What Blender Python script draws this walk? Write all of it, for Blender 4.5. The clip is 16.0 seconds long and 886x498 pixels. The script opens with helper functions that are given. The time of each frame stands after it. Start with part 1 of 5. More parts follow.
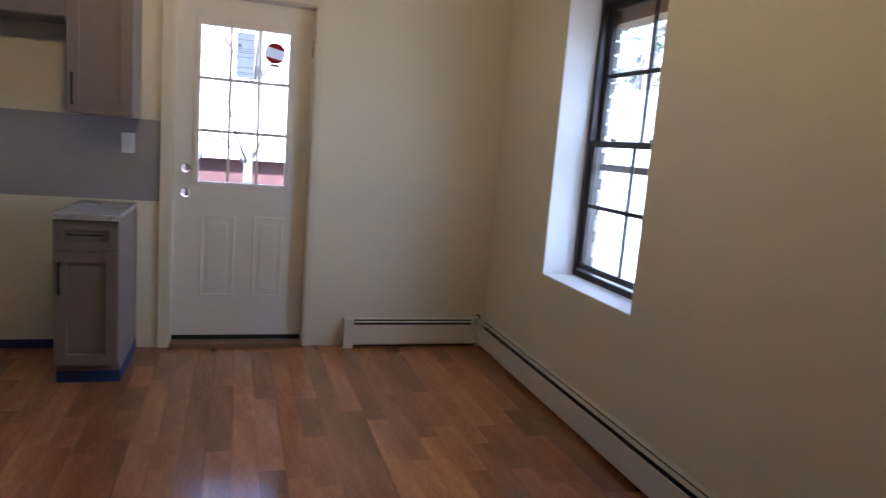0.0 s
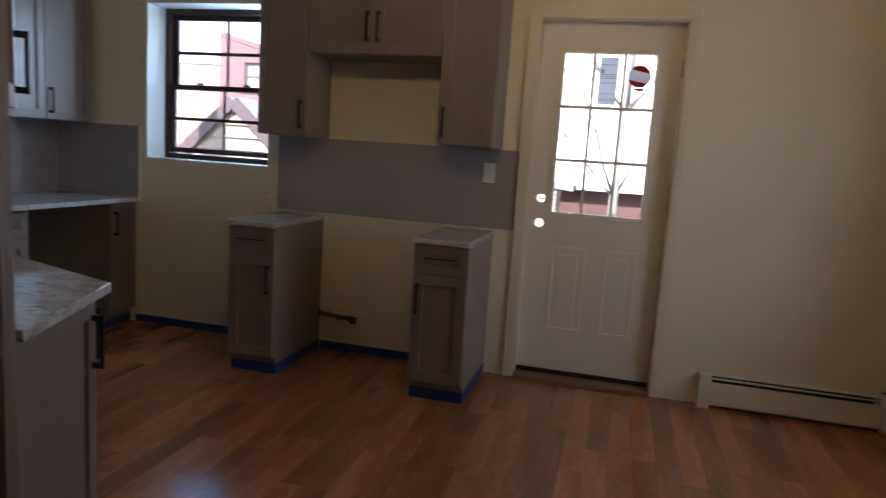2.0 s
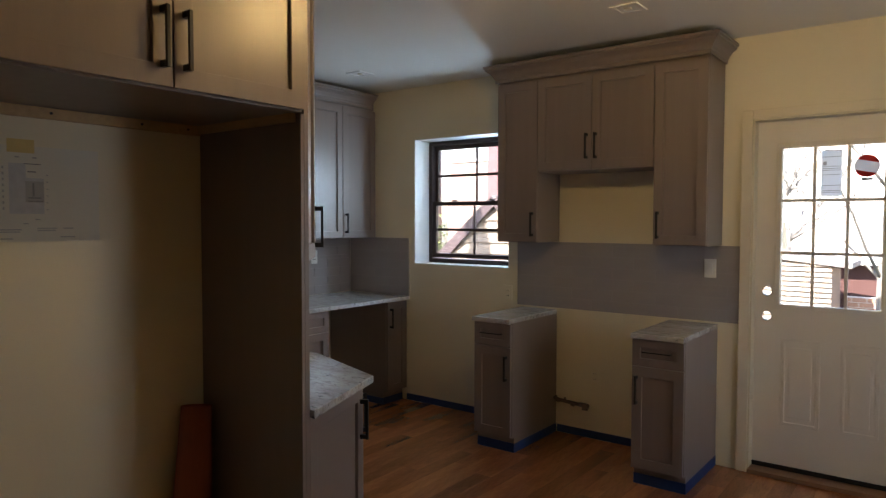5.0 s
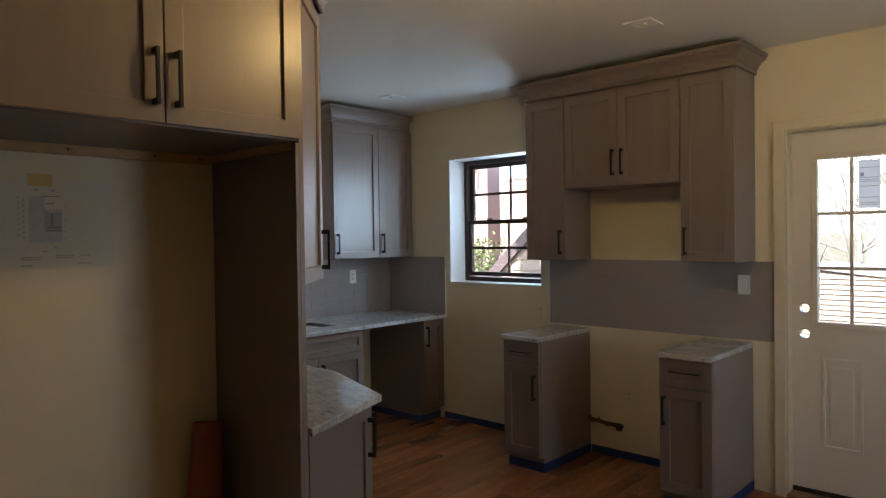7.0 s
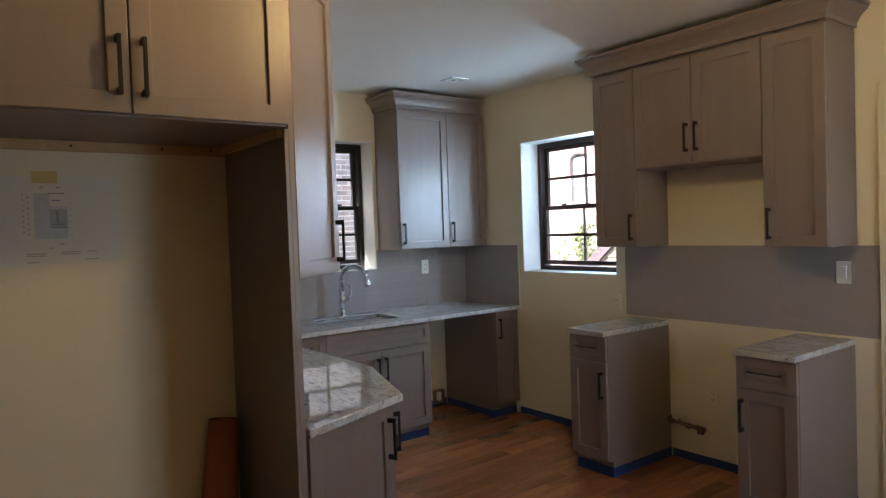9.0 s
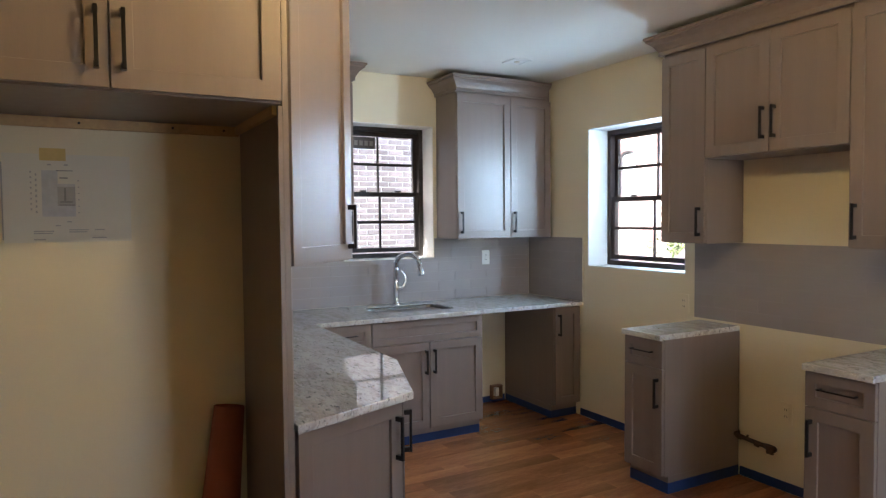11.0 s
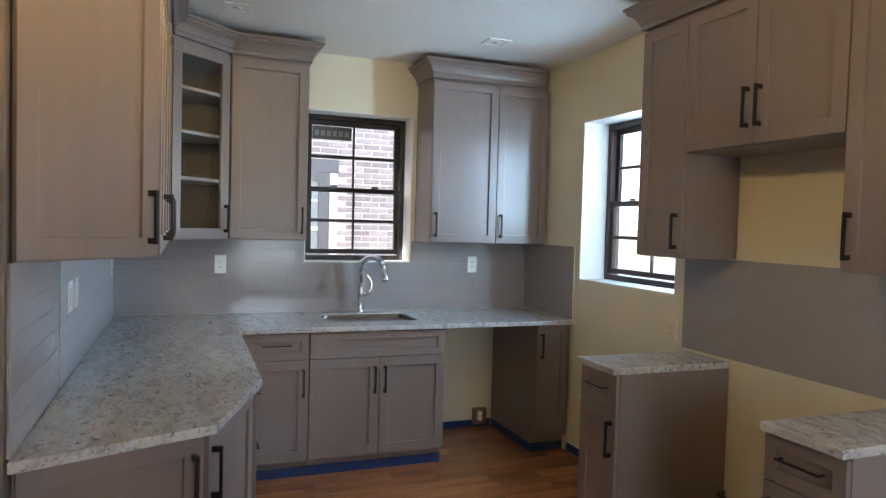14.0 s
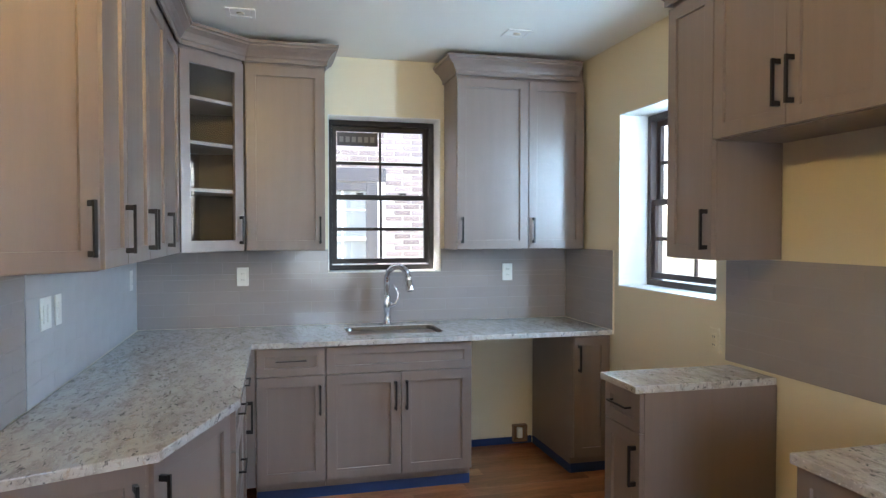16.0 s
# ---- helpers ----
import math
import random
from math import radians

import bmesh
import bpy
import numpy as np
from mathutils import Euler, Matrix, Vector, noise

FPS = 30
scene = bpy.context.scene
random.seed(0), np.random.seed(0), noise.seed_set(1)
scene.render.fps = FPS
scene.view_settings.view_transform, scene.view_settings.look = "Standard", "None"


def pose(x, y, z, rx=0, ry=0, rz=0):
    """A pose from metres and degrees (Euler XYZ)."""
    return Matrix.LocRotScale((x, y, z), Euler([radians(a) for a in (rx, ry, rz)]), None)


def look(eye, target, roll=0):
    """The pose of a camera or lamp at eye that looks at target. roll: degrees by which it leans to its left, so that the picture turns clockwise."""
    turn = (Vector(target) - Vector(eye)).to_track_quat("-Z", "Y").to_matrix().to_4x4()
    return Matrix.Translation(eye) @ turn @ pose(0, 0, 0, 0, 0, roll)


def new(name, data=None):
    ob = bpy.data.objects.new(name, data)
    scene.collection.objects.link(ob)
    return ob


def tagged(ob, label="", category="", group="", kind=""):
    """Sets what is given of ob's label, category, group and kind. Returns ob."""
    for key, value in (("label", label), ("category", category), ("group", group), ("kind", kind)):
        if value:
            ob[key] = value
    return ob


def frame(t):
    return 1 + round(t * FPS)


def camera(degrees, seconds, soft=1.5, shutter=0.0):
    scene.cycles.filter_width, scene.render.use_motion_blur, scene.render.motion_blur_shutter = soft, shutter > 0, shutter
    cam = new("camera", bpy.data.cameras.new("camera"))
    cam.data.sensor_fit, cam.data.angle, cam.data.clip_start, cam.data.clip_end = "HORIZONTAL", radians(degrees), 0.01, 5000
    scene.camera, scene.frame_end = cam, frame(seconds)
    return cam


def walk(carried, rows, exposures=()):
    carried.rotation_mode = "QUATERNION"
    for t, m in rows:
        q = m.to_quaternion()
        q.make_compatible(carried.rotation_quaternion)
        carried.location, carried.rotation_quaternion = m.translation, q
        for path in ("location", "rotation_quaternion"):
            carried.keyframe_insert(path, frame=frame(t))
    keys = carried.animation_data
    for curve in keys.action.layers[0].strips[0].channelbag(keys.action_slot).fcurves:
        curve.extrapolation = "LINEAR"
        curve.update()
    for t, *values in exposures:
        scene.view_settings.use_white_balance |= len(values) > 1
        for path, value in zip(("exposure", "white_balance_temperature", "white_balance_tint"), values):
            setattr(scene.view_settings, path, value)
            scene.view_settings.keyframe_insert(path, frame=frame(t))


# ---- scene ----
cam = camera(66.5, 16.0, soft=1.3, shutter=0.4)
PATH = [
    (0, (0.419, 0.37, 1.374), (1.008, 2.257, 1.071), 4.6),
    (0.5, (0.479, 0.507, 1.352), (0.871, 2.445, 1.052), 3.9),
    (1, (0.525, 0.681, 1.358), (0.786, 2.643, 1.076), 3.7),
    (1.5, (0.554, 0.739, 1.335), (0.433, 2.714, 1.046), 2.8),
    (2, (0.58, 0.684, 1.353), (0.09, 2.602, 1.067), 3.8),
    (2.5, (0.663, 0.633, 1.378), (-0.025, 2.493, 1.116), 1.8),
    (3, (0.71, 0.564, 1.4), (-0.093, 2.382, 1.17), 1.5),
    (3.5, (0.762, 0.493, 1.402), (-0.093, 2.289, 1.19), 1.3),
    (4, (0.839, 0.381, 1.406), (-0.14, 2.117, 1.243), 1.3),
    (4.5, (0.922, 0.341, 1.483), (-0.172, 2.012, 1.369), 0.6),
    (5, (1.04, 0.336, 1.54), (-0.172, 1.924, 1.455), 0.1),
    (7.5, (1.272, 0.552, 1.557), (-0.102, 2.005, 1.52), -1.3),
    (8, (1.279, 0.669, 1.555), (-0.11, 2.106, 1.501), -2.7),
    (8.5, (1.262, 0.82, 1.526), (-0.241, 2.139, 1.474), -1.3),
    (9, (1.369, 0.903, 1.549), (-0.226, 2.108, 1.487), -2.0),
    (9.5, (1.387, 0.955, 1.542), (-0.246, 2.108, 1.475), -2.2),
    (10, (1.376, 1.043, 1.539), (-0.293, 2.142, 1.461), -1.4),
    (12.5, (1.374, 1.73, 1.536), (-0.443, 2.564, 1.462), -0.3),
    (13, (1.28, 1.919, 1.537), (-0.526, 2.774, 1.468), 0.4),
    (13.5, (1.258, 2.079, 1.54), (-0.574, 2.875, 1.452), -0.7),
    (14, (1.239, 2.272, 1.517), (-0.626, 2.99, 1.443), 1.6),
    (14.5, (1.247, 2.421, 1.532), (-0.661, 3.017, 1.452), -0.0),
    (15, (1.206, 2.553, 1.53), (-0.72, 3.089, 1.457), 0.7),
    (15.5, (1.115, 2.644, 1.528), (-0.811, 3.179, 1.473), 0.7),
    (16, (1.112, 2.681, 1.505), (-0.827, 3.172, 1.453), -0.0),
]
EXPOSURES = [(0.0, 2.95, 5150, 18), (0.6, 2.6, 5450, 17), (1.5, 2.25, 5850, 17), (3.5, 2.52, 6200, 15), (5.0, 2.5, 6600, 14), (7.5, 2.45, 6450, 13), (8.5, 2.72, 6350, 13), (10.0, 3.42, 6200, 12), (12.5, 3.53, 6250, 12), (14.0, 3.42, 6150, 10), (15.0, 3.66, 6150, 10), (16.0, 3.74, 6150, 10)]
walk(cam, [(t, look(eye, target, roll)) for t, eye, target, roll in PATH], EXPOSURES)

# world, sun and lamps
SUN_EL, SUN_AZ = radians(45), radians(194)
world = bpy.data.worlds.new("sky")
scene.world = world
world.use_nodes = True
wn = world.node_tree
sky = wn.nodes.new("ShaderNodeTexSky")
sky.sky_type, sky.sun_disc, sky.sun_elevation, sky.sun_rotation = "NISHITA", False, SUN_EL, SUN_AZ
sky.dust_density = 1.2
wn.nodes["Background"].inputs["Strength"].default_value = 0.15
wn.links.new(sky.outputs[0], wn.nodes["Background"].inputs["Color"])
sun = new("sun", bpy.data.lights.new("sun", "SUN"))
sun.data.energy, sun.data.angle, sun.data.color = 4.5, radians(0.6), (1.0, 0.94, 0.86)
sun.matrix_world = look((math.sin(SUN_AZ) * 20, math.cos(SUN_AZ) * 20, math.tan(SUN_EL) * 20), (0, 0, 0))

XW, XE, YN, YS, YBACK, ZC = -3.38, 2.13, 4.73, 1.865, -2.6, 2.65
XA = -1.29            # back wall of the fridge alcove
WALL = 0.30
ZT = 0.895            # worktop height
UB, UD, UT = 1.388, 2.485, 2.60   # underside of upper cabinets, top of their doors, top of their boxes

# daylight in the opening of the east window
day = new("east_window_daylight", bpy.data.lights.new("east_window_daylight", "AREA"))
day.data.shape, day.data.size, day.data.size_y, day.data.energy, day.data.color = "RECTANGLE", 0.92, 1.05, 1.7, (0.84, 0.92, 1.0)
day.matrix_world = look((XE + WALL + 0.02, 3.417, 1.215), (XE - 1.0, 3.417, 1.215))
# daylight in the opening of the north window, towards its east jamb
dayn = new("north_window_daylight", bpy.data.lights.new("north_window_daylight", "AREA"))
dayn.data.shape, dayn.data.size, dayn.data.size_y, dayn.data.energy, dayn.data.color = "RECTANGLE", 0.17, 0.74, 3.0, (0.52, 0.77, 1.0)
dayn.matrix_world = look((-1.785, YN + WALL + 0.02, 1.82), (-1.95, YN - 1.0, 1.82))
LAMP = (0.15, 2.38, 2.45)   # middle of the warm lamp behind the cabinet glints, its lantern form made up


# materials
def mat(name, color, rough=0.5, metal=0.0, var=0.12, scale=6.0, stretch=(1, 1, 1), bump=0.05, bscale=60.0, color2=None, rnd=0.0, spec=0.5, coat=0.0, rvar=0.08, coatrough=0.15):
    m = bpy.data.materials.new(name)
    m.use_nodes = True
    nt = m.node_tree
    b = nt.nodes["Principled BSDF"]
    L = nt.links.new
    tc = nt.nodes.new("ShaderNodeTexCoord")
    mp = nt.nodes.new("ShaderNodeMapping")
    mp.inputs["Scale"].default_value = stretch
    L(tc.outputs["Object"], mp.inputs["Vector"])
    n1 = nt.nodes.new("ShaderNodeTexNoise")
    n1.inputs["Scale"].default_value, n1.inputs["Detail"].default_value = scale, 6.0
    n2 = nt.nodes.new("ShaderNodeTexNoise")
    n2.inputs["Scale"].default_value, n2.inputs["Detail"].default_value = bscale, 4.0
    L(mp.outputs[0], n1.inputs["Vector"])
    L(mp.outputs[0], n2.inputs["Vector"])
    c2 = color2 or tuple(c * (1 - var) for c in color)
    c1 = tuple(min(1.0, c * (1 + var)) for c in color)
    rp = nt.nodes.new("ShaderNodeValToRGB")
    rp.color_ramp.elements[0].position, rp.color_ramp.elements[1].position = 0.3, 0.7
    rp.color_ramp.elements[0].color, rp.color_ramp.elements[1].color = (*c2, 1), (*c1, 1)
    mx = nt.nodes.new("ShaderNodeMath")
    mx.operation = "MULTIPLY_ADD"
    mx.inputs[1].default_value = 0.35
    L(n2.outputs["Fac"], mx.inputs[0])
    ml = nt.nodes.new("ShaderNodeMath")
    ml.operation = "MULTIPLY"
    ml.inputs[1].default_value = 0.65
    L(n1.outputs["Fac"], ml.inputs[0])
    L(ml.outputs[0], mx.inputs[2])
    L(mx.outputs[0], rp.inputs[0])
    out = rp.outputs[0]
    if rnd:
        oi = nt.nodes.new("ShaderNodeObjectInfo")
        gi = nt.nodes.new("ShaderNodeNewGeometry")
        ad = nt.nodes.new("ShaderNodeMath")
        ad.operation = "ADD"
        L(oi.outputs["Random"], ad.inputs[0])
        L(gi.outputs["Random Per Island"], ad.inputs[1])
        fr = nt.nodes.new("ShaderNodeMath")
        fr.operation = "FRACT"
        L(ad.outputs[0], fr.inputs[0])
        mr = nt.nodes.new("ShaderNodeMapRange")
        mr.inputs["To Min"].default_value, mr.inputs["To Max"].default_value = 1 - rnd, 1 + rnd
        L(fr.outputs[0], mr.inputs["Value"])
        hs = nt.nodes.new("ShaderNodeHueSaturation")
        L(mr.outputs[0], hs.inputs["Value"])
        L(out, hs.inputs["Color"])
        out = hs.outputs[0]
    L(out, b.inputs["Base Color"])
    b.inputs["Roughness"].default_value, b.inputs["Metallic"].default_value = rough, metal
    if rvar:
        rr = nt.nodes.new("ShaderNodeMapRange")
        rr.inputs["To Min"].default_value, rr.inputs["To Max"].default_value = max(0.02, rough - rvar), min(1.0, rough + rvar)
        L(n1.outputs["Fac"], rr.inputs["Value"])
        L(rr.outputs[0], b.inputs["Roughness"])
    b.inputs["Specular IOR Level"].default_value = spec
    b.inputs["Coat Weight"].default_value = coat
    b.inputs["Coat Roughness"].default_value = coatrough
    if bump:
        bp = nt.nodes.new("ShaderNodeBump")
        bp.inputs["Strength"].default_value, bp.inputs["Distance"].default_value = bump, 0.004
        L(n2.outputs["Fac"], bp.inputs["Height"])
        L(bp.outputs[0], b.inputs["Normal"])
    return m


M_WALL = mat("cream_wall_paint", (0.75, 0.683, 0.515), 0.45, var=0.03, scale=1.5, bump=0.08, bscale=180)
M_WHITE = mat("white_wall_paint", (0.80, 0.79, 0.76), 0.5, var=0.02, scale=2, bump=0.08, bscale=150)
M_CEIL = mat("ceiling_paint", (0.80, 0.78, 0.72), 0.5, var=0.02, scale=1.2, bump=0.06, bscale=150)
M_TRIM = mat("cream_gloss_trim", (0.73, 0.66, 0.51), 0.35, var=0.04, scale=4, bump=0.04)
M_CAB = mat("taupe_stained_cabinet_wood", (0.222, 0.177, 0.160), 0.36, var=0.055, scale=3, stretch=(8, 8, 0.5), bump=0.04, bscale=40, coat=0.08, coatrough=0.32)
# Cabinet wood darkened to paint in the shade behind the glass door.
M_CABSHADE = mat("shaded_cabinet_interior", (0.085, 0.066, 0.052), 0.5, var=0.08, scale=5, stretch=(6, 6, 0.8))
M_RAWWOOD = mat("unfinished_pine", (0.52, 0.36, 0.19), 0.6, var=0.15, scale=6, stretch=(8, 1, 8), bump=0.1)
M_BLACK = mat("matte_black_metal", (0.018, 0.016, 0.016), 0.35, metal=0.4, var=0.1, bump=0.02)
M_DOOR = mat("white_door_paint", (0.74, 0.69, 0.60), 0.4, var=0.03, scale=3, bump=0.04, bscale=90)
M_BROWN = mat("brown_anodized_window_metal", (0.050, 0.031, 0.028), 0.4, metal=0.3, var=0.15, scale=8, bump=0.03)
M_BRONZE = mat("dark_bronze_window_metal", (0.030, 0.025, 0.025), 0.4, metal=0.3, var=0.2, scale=8, bump=0.03)
M_PLASTIC = mat("white_plastic", (0.82, 0.82, 0.80), 0.3, var=0.01, bump=0)
M_GREYSLOT = mat("dark_slot", (0.04, 0.04, 0.04), 0.6, var=0.05, bump=0)
M_TILE = mat("grey_glazed_tile", (0.335, 0.305, 0.305), 0.12, var=0.04, scale=3, bump=0.05, bscale=9, rnd=0.02, rvar=0.03)
# Paler and bluer than M_TILE: north window daylight put into the colour.
M_TILEHAZELIT = mat("hazy_window_blue_tile", (0.41, 0.41, 0.43), 0.36, color2=(0.36, 0.36, 0.375), scale=4, stretch=(1, 1, 0.5), bump=0.04, bscale=12, rnd=0.015, rvar=0.12)
M_GROUT = mat("light_grey_grout", (0.335, 0.306, 0.306), 0.45, var=0.05, scale=20, bump=0.1)
M_GROUTHAZELIT = mat("hazy_window_blue_grout", (0.385, 0.385, 0.40), 0.5, var=0.05, scale=14, bump=0.1)
# West wall grout lightened to paint in the sheen along its joints.
M_GROUTSHEEN = mat("sheen_pale_grout", (0.39, 0.365, 0.365), 0.5, var=0.1, scale=14, bump=0.1)
M_OAK = mat("oak_floorboard", (0.50, 0.200, 0.074), 0.17, color2=(0.23, 0.082, 0.029), var=0.1, scale=2.2, stretch=(6, 0.8, 6), bump=0.03, bscale=22, rnd=0.27, coat=0.45)
M_SUBFLOOR = mat("dark_subfloor", (0.06, 0.03, 0.02), 0.7)
M_HEATER = mat("cream_enamel_steel", (0.72, 0.66, 0.54), 0.35, var=0.04, scale=5, bump=0.02)
M_TAPE = mat("blue_masking_tape", (0.011, 0.038, 0.16), 0.6, var=0.15, scale=14, bump=0.1)
M_CHROME = mat("chrome", (0.80, 0.80, 0.82), 0.07, metal=1.0, var=0.02, bump=0, rvar=0.02)
M_STEEL = mat("brushed_stainless_steel", (0.26, 0.25, 0.235), 0.24, metal=1.0, var=0.06, scale=12, stretch=(1, 12, 1), bump=0.03)
M_IRON = mat("rusty_iron_pipe", (0.15, 0.10, 0.070), 0.6, metal=0.5, color2=(0.05, 0.035, 0.03), scale=25, bump=0.2)
M_PAPERROLL = mat("red_rosin_paper", (0.30, 0.085, 0.05), 0.8, var=0.14, scale=9, stretch=(1, 1, 0.3), bump=0.12)
M_PAPER = mat("white_paper", (0.72, 0.69, 0.60), 0.8, var=0.02, bump=0.02)
M_INK = mat("grey_print", (0.44, 0.43, 0.41), 0.8, var=0.1, bump=0)
M_DARKINK = mat("dark_grey_print", (0.27, 0.265, 0.26), 0.8, var=0.1, bump=0)
M_PALEINK = mat("pale_grey_print", (0.56, 0.56, 0.56), 0.8, var=0.08, scale=30, bump=0)
M_MTAPE = mat("yellow_masking_tape", (0.66, 0.50, 0.20), 0.7, var=0.08, bump=0.05)
M_RUBBER = mat("black_rubber_sweep", (0.015, 0.013, 0.012), 0.7, bump=0.05)
M_SILL = mat("worn_oak_threshold", (0.24, 0.13, 0.07), 0.45, var=0.2, scale=8, stretch=(1, 8, 8), bump=0.08)
M_BRICK = mat("weathered_red_brick", (0.33, 0.262, 0.240), 0.85, color2=(0.23, 0.178, 0.165), scale=9, bump=0.35, bscale=70, rnd=0.26)
M_MORTAR = mat("pale_mortar", (0.60, 0.565, 0.525), 0.9, var=0.1, scale=15, bump=0.3)
M_SIDING = mat("tan_clapboard_paint", (0.25, 0.20, 0.155), 0.6, var=0.07, scale=4, stretch=(1, 6, 6), bump=0.08)
# Dark mauve puts the shade along the gable edge into the board colour.
M_RAKESHADE = mat("mauve_shade_rake_colour", (0.075, 0.052, 0.056), 0.6, var=0.1, scale=4, bump=0.1)
M_REDWALL = mat("red_brick_facade", (0.155, 0.088, 0.092), 0.85, var=0.15, scale=5, bump=0.2)
M_MAROON = mat("maroon_painted_boards", (0.085, 0.036, 0.032), 0.7, var=0.15, scale=5, stretch=(6, 6, 0.5), bump=0.1)
M_STUCCO = mat("pale_tan_stucco", (0.33, 0.235, 0.195), 0.85, var=0.08, scale=3, bump=0.2)
M_YARDBRICK = mat("pale_orange_brick", (0.46, 0.27, 0.19), 0.85, color2=(0.34, 0.19, 0.13), scale=9, bump=0.3, rnd=0.2)
M_PALEBRICK = mat("pale_pink_brick_face", (0.36, 0.255, 0.235), 0.85, color2=(0.30, 0.205, 0.19), scale=7, stretch=(1, 1, 3), bump=0.2)
M_ROOF = mat("grey_shingle_roof", (0.24, 0.22, 0.21), 0.85, var=0.15, scale=9, bump=0.3)
M_SNOWROOF = mat("pale_roof_edge", (0.62, 0.62, 0.60), 0.6, var=0.06, bump=0.1)
M_BARK = mat("grey_bark", (0.27, 0.25, 0.225), 0.9, var=0.25, scale=14, stretch=(3, 3, 0.6), bump=0.4, bscale=40)
M_GROUND = mat("winter_yard_soil", (0.13, 0.105, 0.07), 0.95, color2=(0.07, 0.075, 0.035), scale=1.2, bump=0.5, bscale=25)
M_LEAF = mat("shrub_leaf", (0.12, 0.15, 0.040), 0.6, color2=(0.06, 0.085, 0.022), scale=6, bump=0.1, rnd=0.25)
M_NEEDLE = mat("evergreen_needles", (0.085, 0.12, 0.09), 0.6, color2=(0.05, 0.075, 0.06), scale=6, bump=0.1, rnd=0.25)
M_EXTFRAME = mat("grey_painted_window_frame", (0.105, 0.098, 0.102), 0.5, var=0.06, bump=0.05)
M_CURTAIN = mat("curtained_glass", (0.24, 0.26, 0.27), 0.25, var=0.15, scale=3, stretch=(1, 6, 0.4), bump=0.02)
M_FOUND = mat("white_render_wall", (0.70, 0.68, 0.64), 0.8, var=0.06, scale=3, bump=0.2)


def glass_material(name, tint, rough=0.0):
    m = bpy.data.materials.new(name)
    m.use_nodes = True
    b = m.node_tree.nodes["Principled BSDF"]
    b.inputs["Base Color"].default_value = (*tint, 1)
    b.inputs["Transmission Weight"].default_value, b.inputs["Roughness"].default_value, b.inputs["IOR"].default_value = 1.0, rough, 1.45
    return m


def translucent_material(name, color):
    m = bpy.data.materials.new(name)
    m.use_nodes = True
    nt = m.node_tree
    b = nt.nodes["Principled BSDF"]
    b.inputs["Base Color"].default_value, b.inputs["Roughness"].default_value = (*color, 1), 0.6
    tr = nt.nodes.new("ShaderNodeBsdfTranslucent")
    tr.inputs["Color"].default_value = (*color, 1)
    mx = nt.nodes.new("ShaderNodeMixShader")
    mx.inputs[0].default_value = 0.85
    nt.links.new(b.outputs[0], mx.inputs[1])
    nt.links.new(tr.outputs[0], mx.inputs[2])
    nt.links.new(mx.outputs[0], nt.nodes["Material Output"].inputs["Surface"])
    return m


M_RED = translucent_material("red_sticker_film", (0.62, 0.08, 0.07))
M_STICKERWHITE = translucent_material("white_sticker_film", (0.80, 0.78, 0.76))
M_BLUELABEL = translucent_material("pale_blue_label_paper", (0.93, 0.95, 0.96))
M_GLASS = glass_material("clear_glass", (0.96, 0.97, 0.97))


def glow_material(name, color, strength):
    m = bpy.data.materials.new(name)
    m.use_nodes = True
    b = m.node_tree.nodes["Principled BSDF"]
    b.inputs["Base Color"].default_value = (*color, 1)
    b.inputs["Emission Color"].default_value, b.inputs["Emission Strength"].default_value = (*color, 1), strength
    return m


M_LAMPGLOW = glow_material("warm_lamp_glass", (1.0, 0.69, 0.27), 25.5)


def granite_material():
    m = bpy.data.materials.new("speckled_white_granite")
    m.use_nodes = True
    nt = m.node_tree
    b = nt.nodes["Principled BSDF"]
    L = nt.links.new
    tc = nt.nodes.new("ShaderNodeTexCoord")
    mp = nt.nodes.new("ShaderNodeMapping")
    mp.inputs["Scale"].default_value = (0.9, 2.3, 1.6)
    mp.inputs["Rotation"].default_value = (0, 0, 0.5)
    L(tc.outputs["Object"], mp.inputs["Vector"])
    col = None
    base = nt.nodes.new("ShaderNodeRGB")
    base.outputs[0].default_value = (0.575, 0.58, 0.585, 1)
    col = base.outputs[0]
    for sc, lo, hi, tint, dist in ((4.0, 0.44, 0.68, (0.45, 0.435, 0.42), 1.8), (16.0, 0.52, 0.66, (0.40, 0.38, 0.375), 1.0), (30.0, 0.585, 0.68, (0.16, 0.165, 0.175), 0.9),
                                   (80.0, 0.63, 0.74, (0.34, 0.31, 0.29), 0.3), (24.0, 0.62, 0.72, (0.47, 0.42, 0.36), 0.6), (120.0, 0.62, 0.68, (0.76, 0.75, 0.73), 0.0)):
        n = nt.nodes.new("ShaderNodeTexNoise")
        n.inputs["Scale"].default_value, n.inputs["Detail"].default_value, n.inputs["Distortion"].default_value = sc, 5.0, dist
        L(mp.outputs[0], n.inputs["Vector"])
        mr = nt.nodes.new("ShaderNodeMapRange")
        mr.inputs["From Min"].default_value, mr.inputs["From Max"].default_value = lo, hi
        L(n.outputs["Fac"], mr.inputs["Value"])
        mix = nt.nodes.new("ShaderNodeMix")
        mix.data_type = "RGBA"
        mix.inputs[7].default_value = (*tint, 1)
        L(mr.outputs[0], mix.inputs[0])
        L(col, mix.inputs[6])
        col = mix.outputs[2]
    L(col, b.inputs["Base Color"])
    b.inputs["Roughness"].default_value, b.inputs["Specular IOR Level"].default_value = 0.035, 0.85
    return m


M_GRANITE = granite_material()


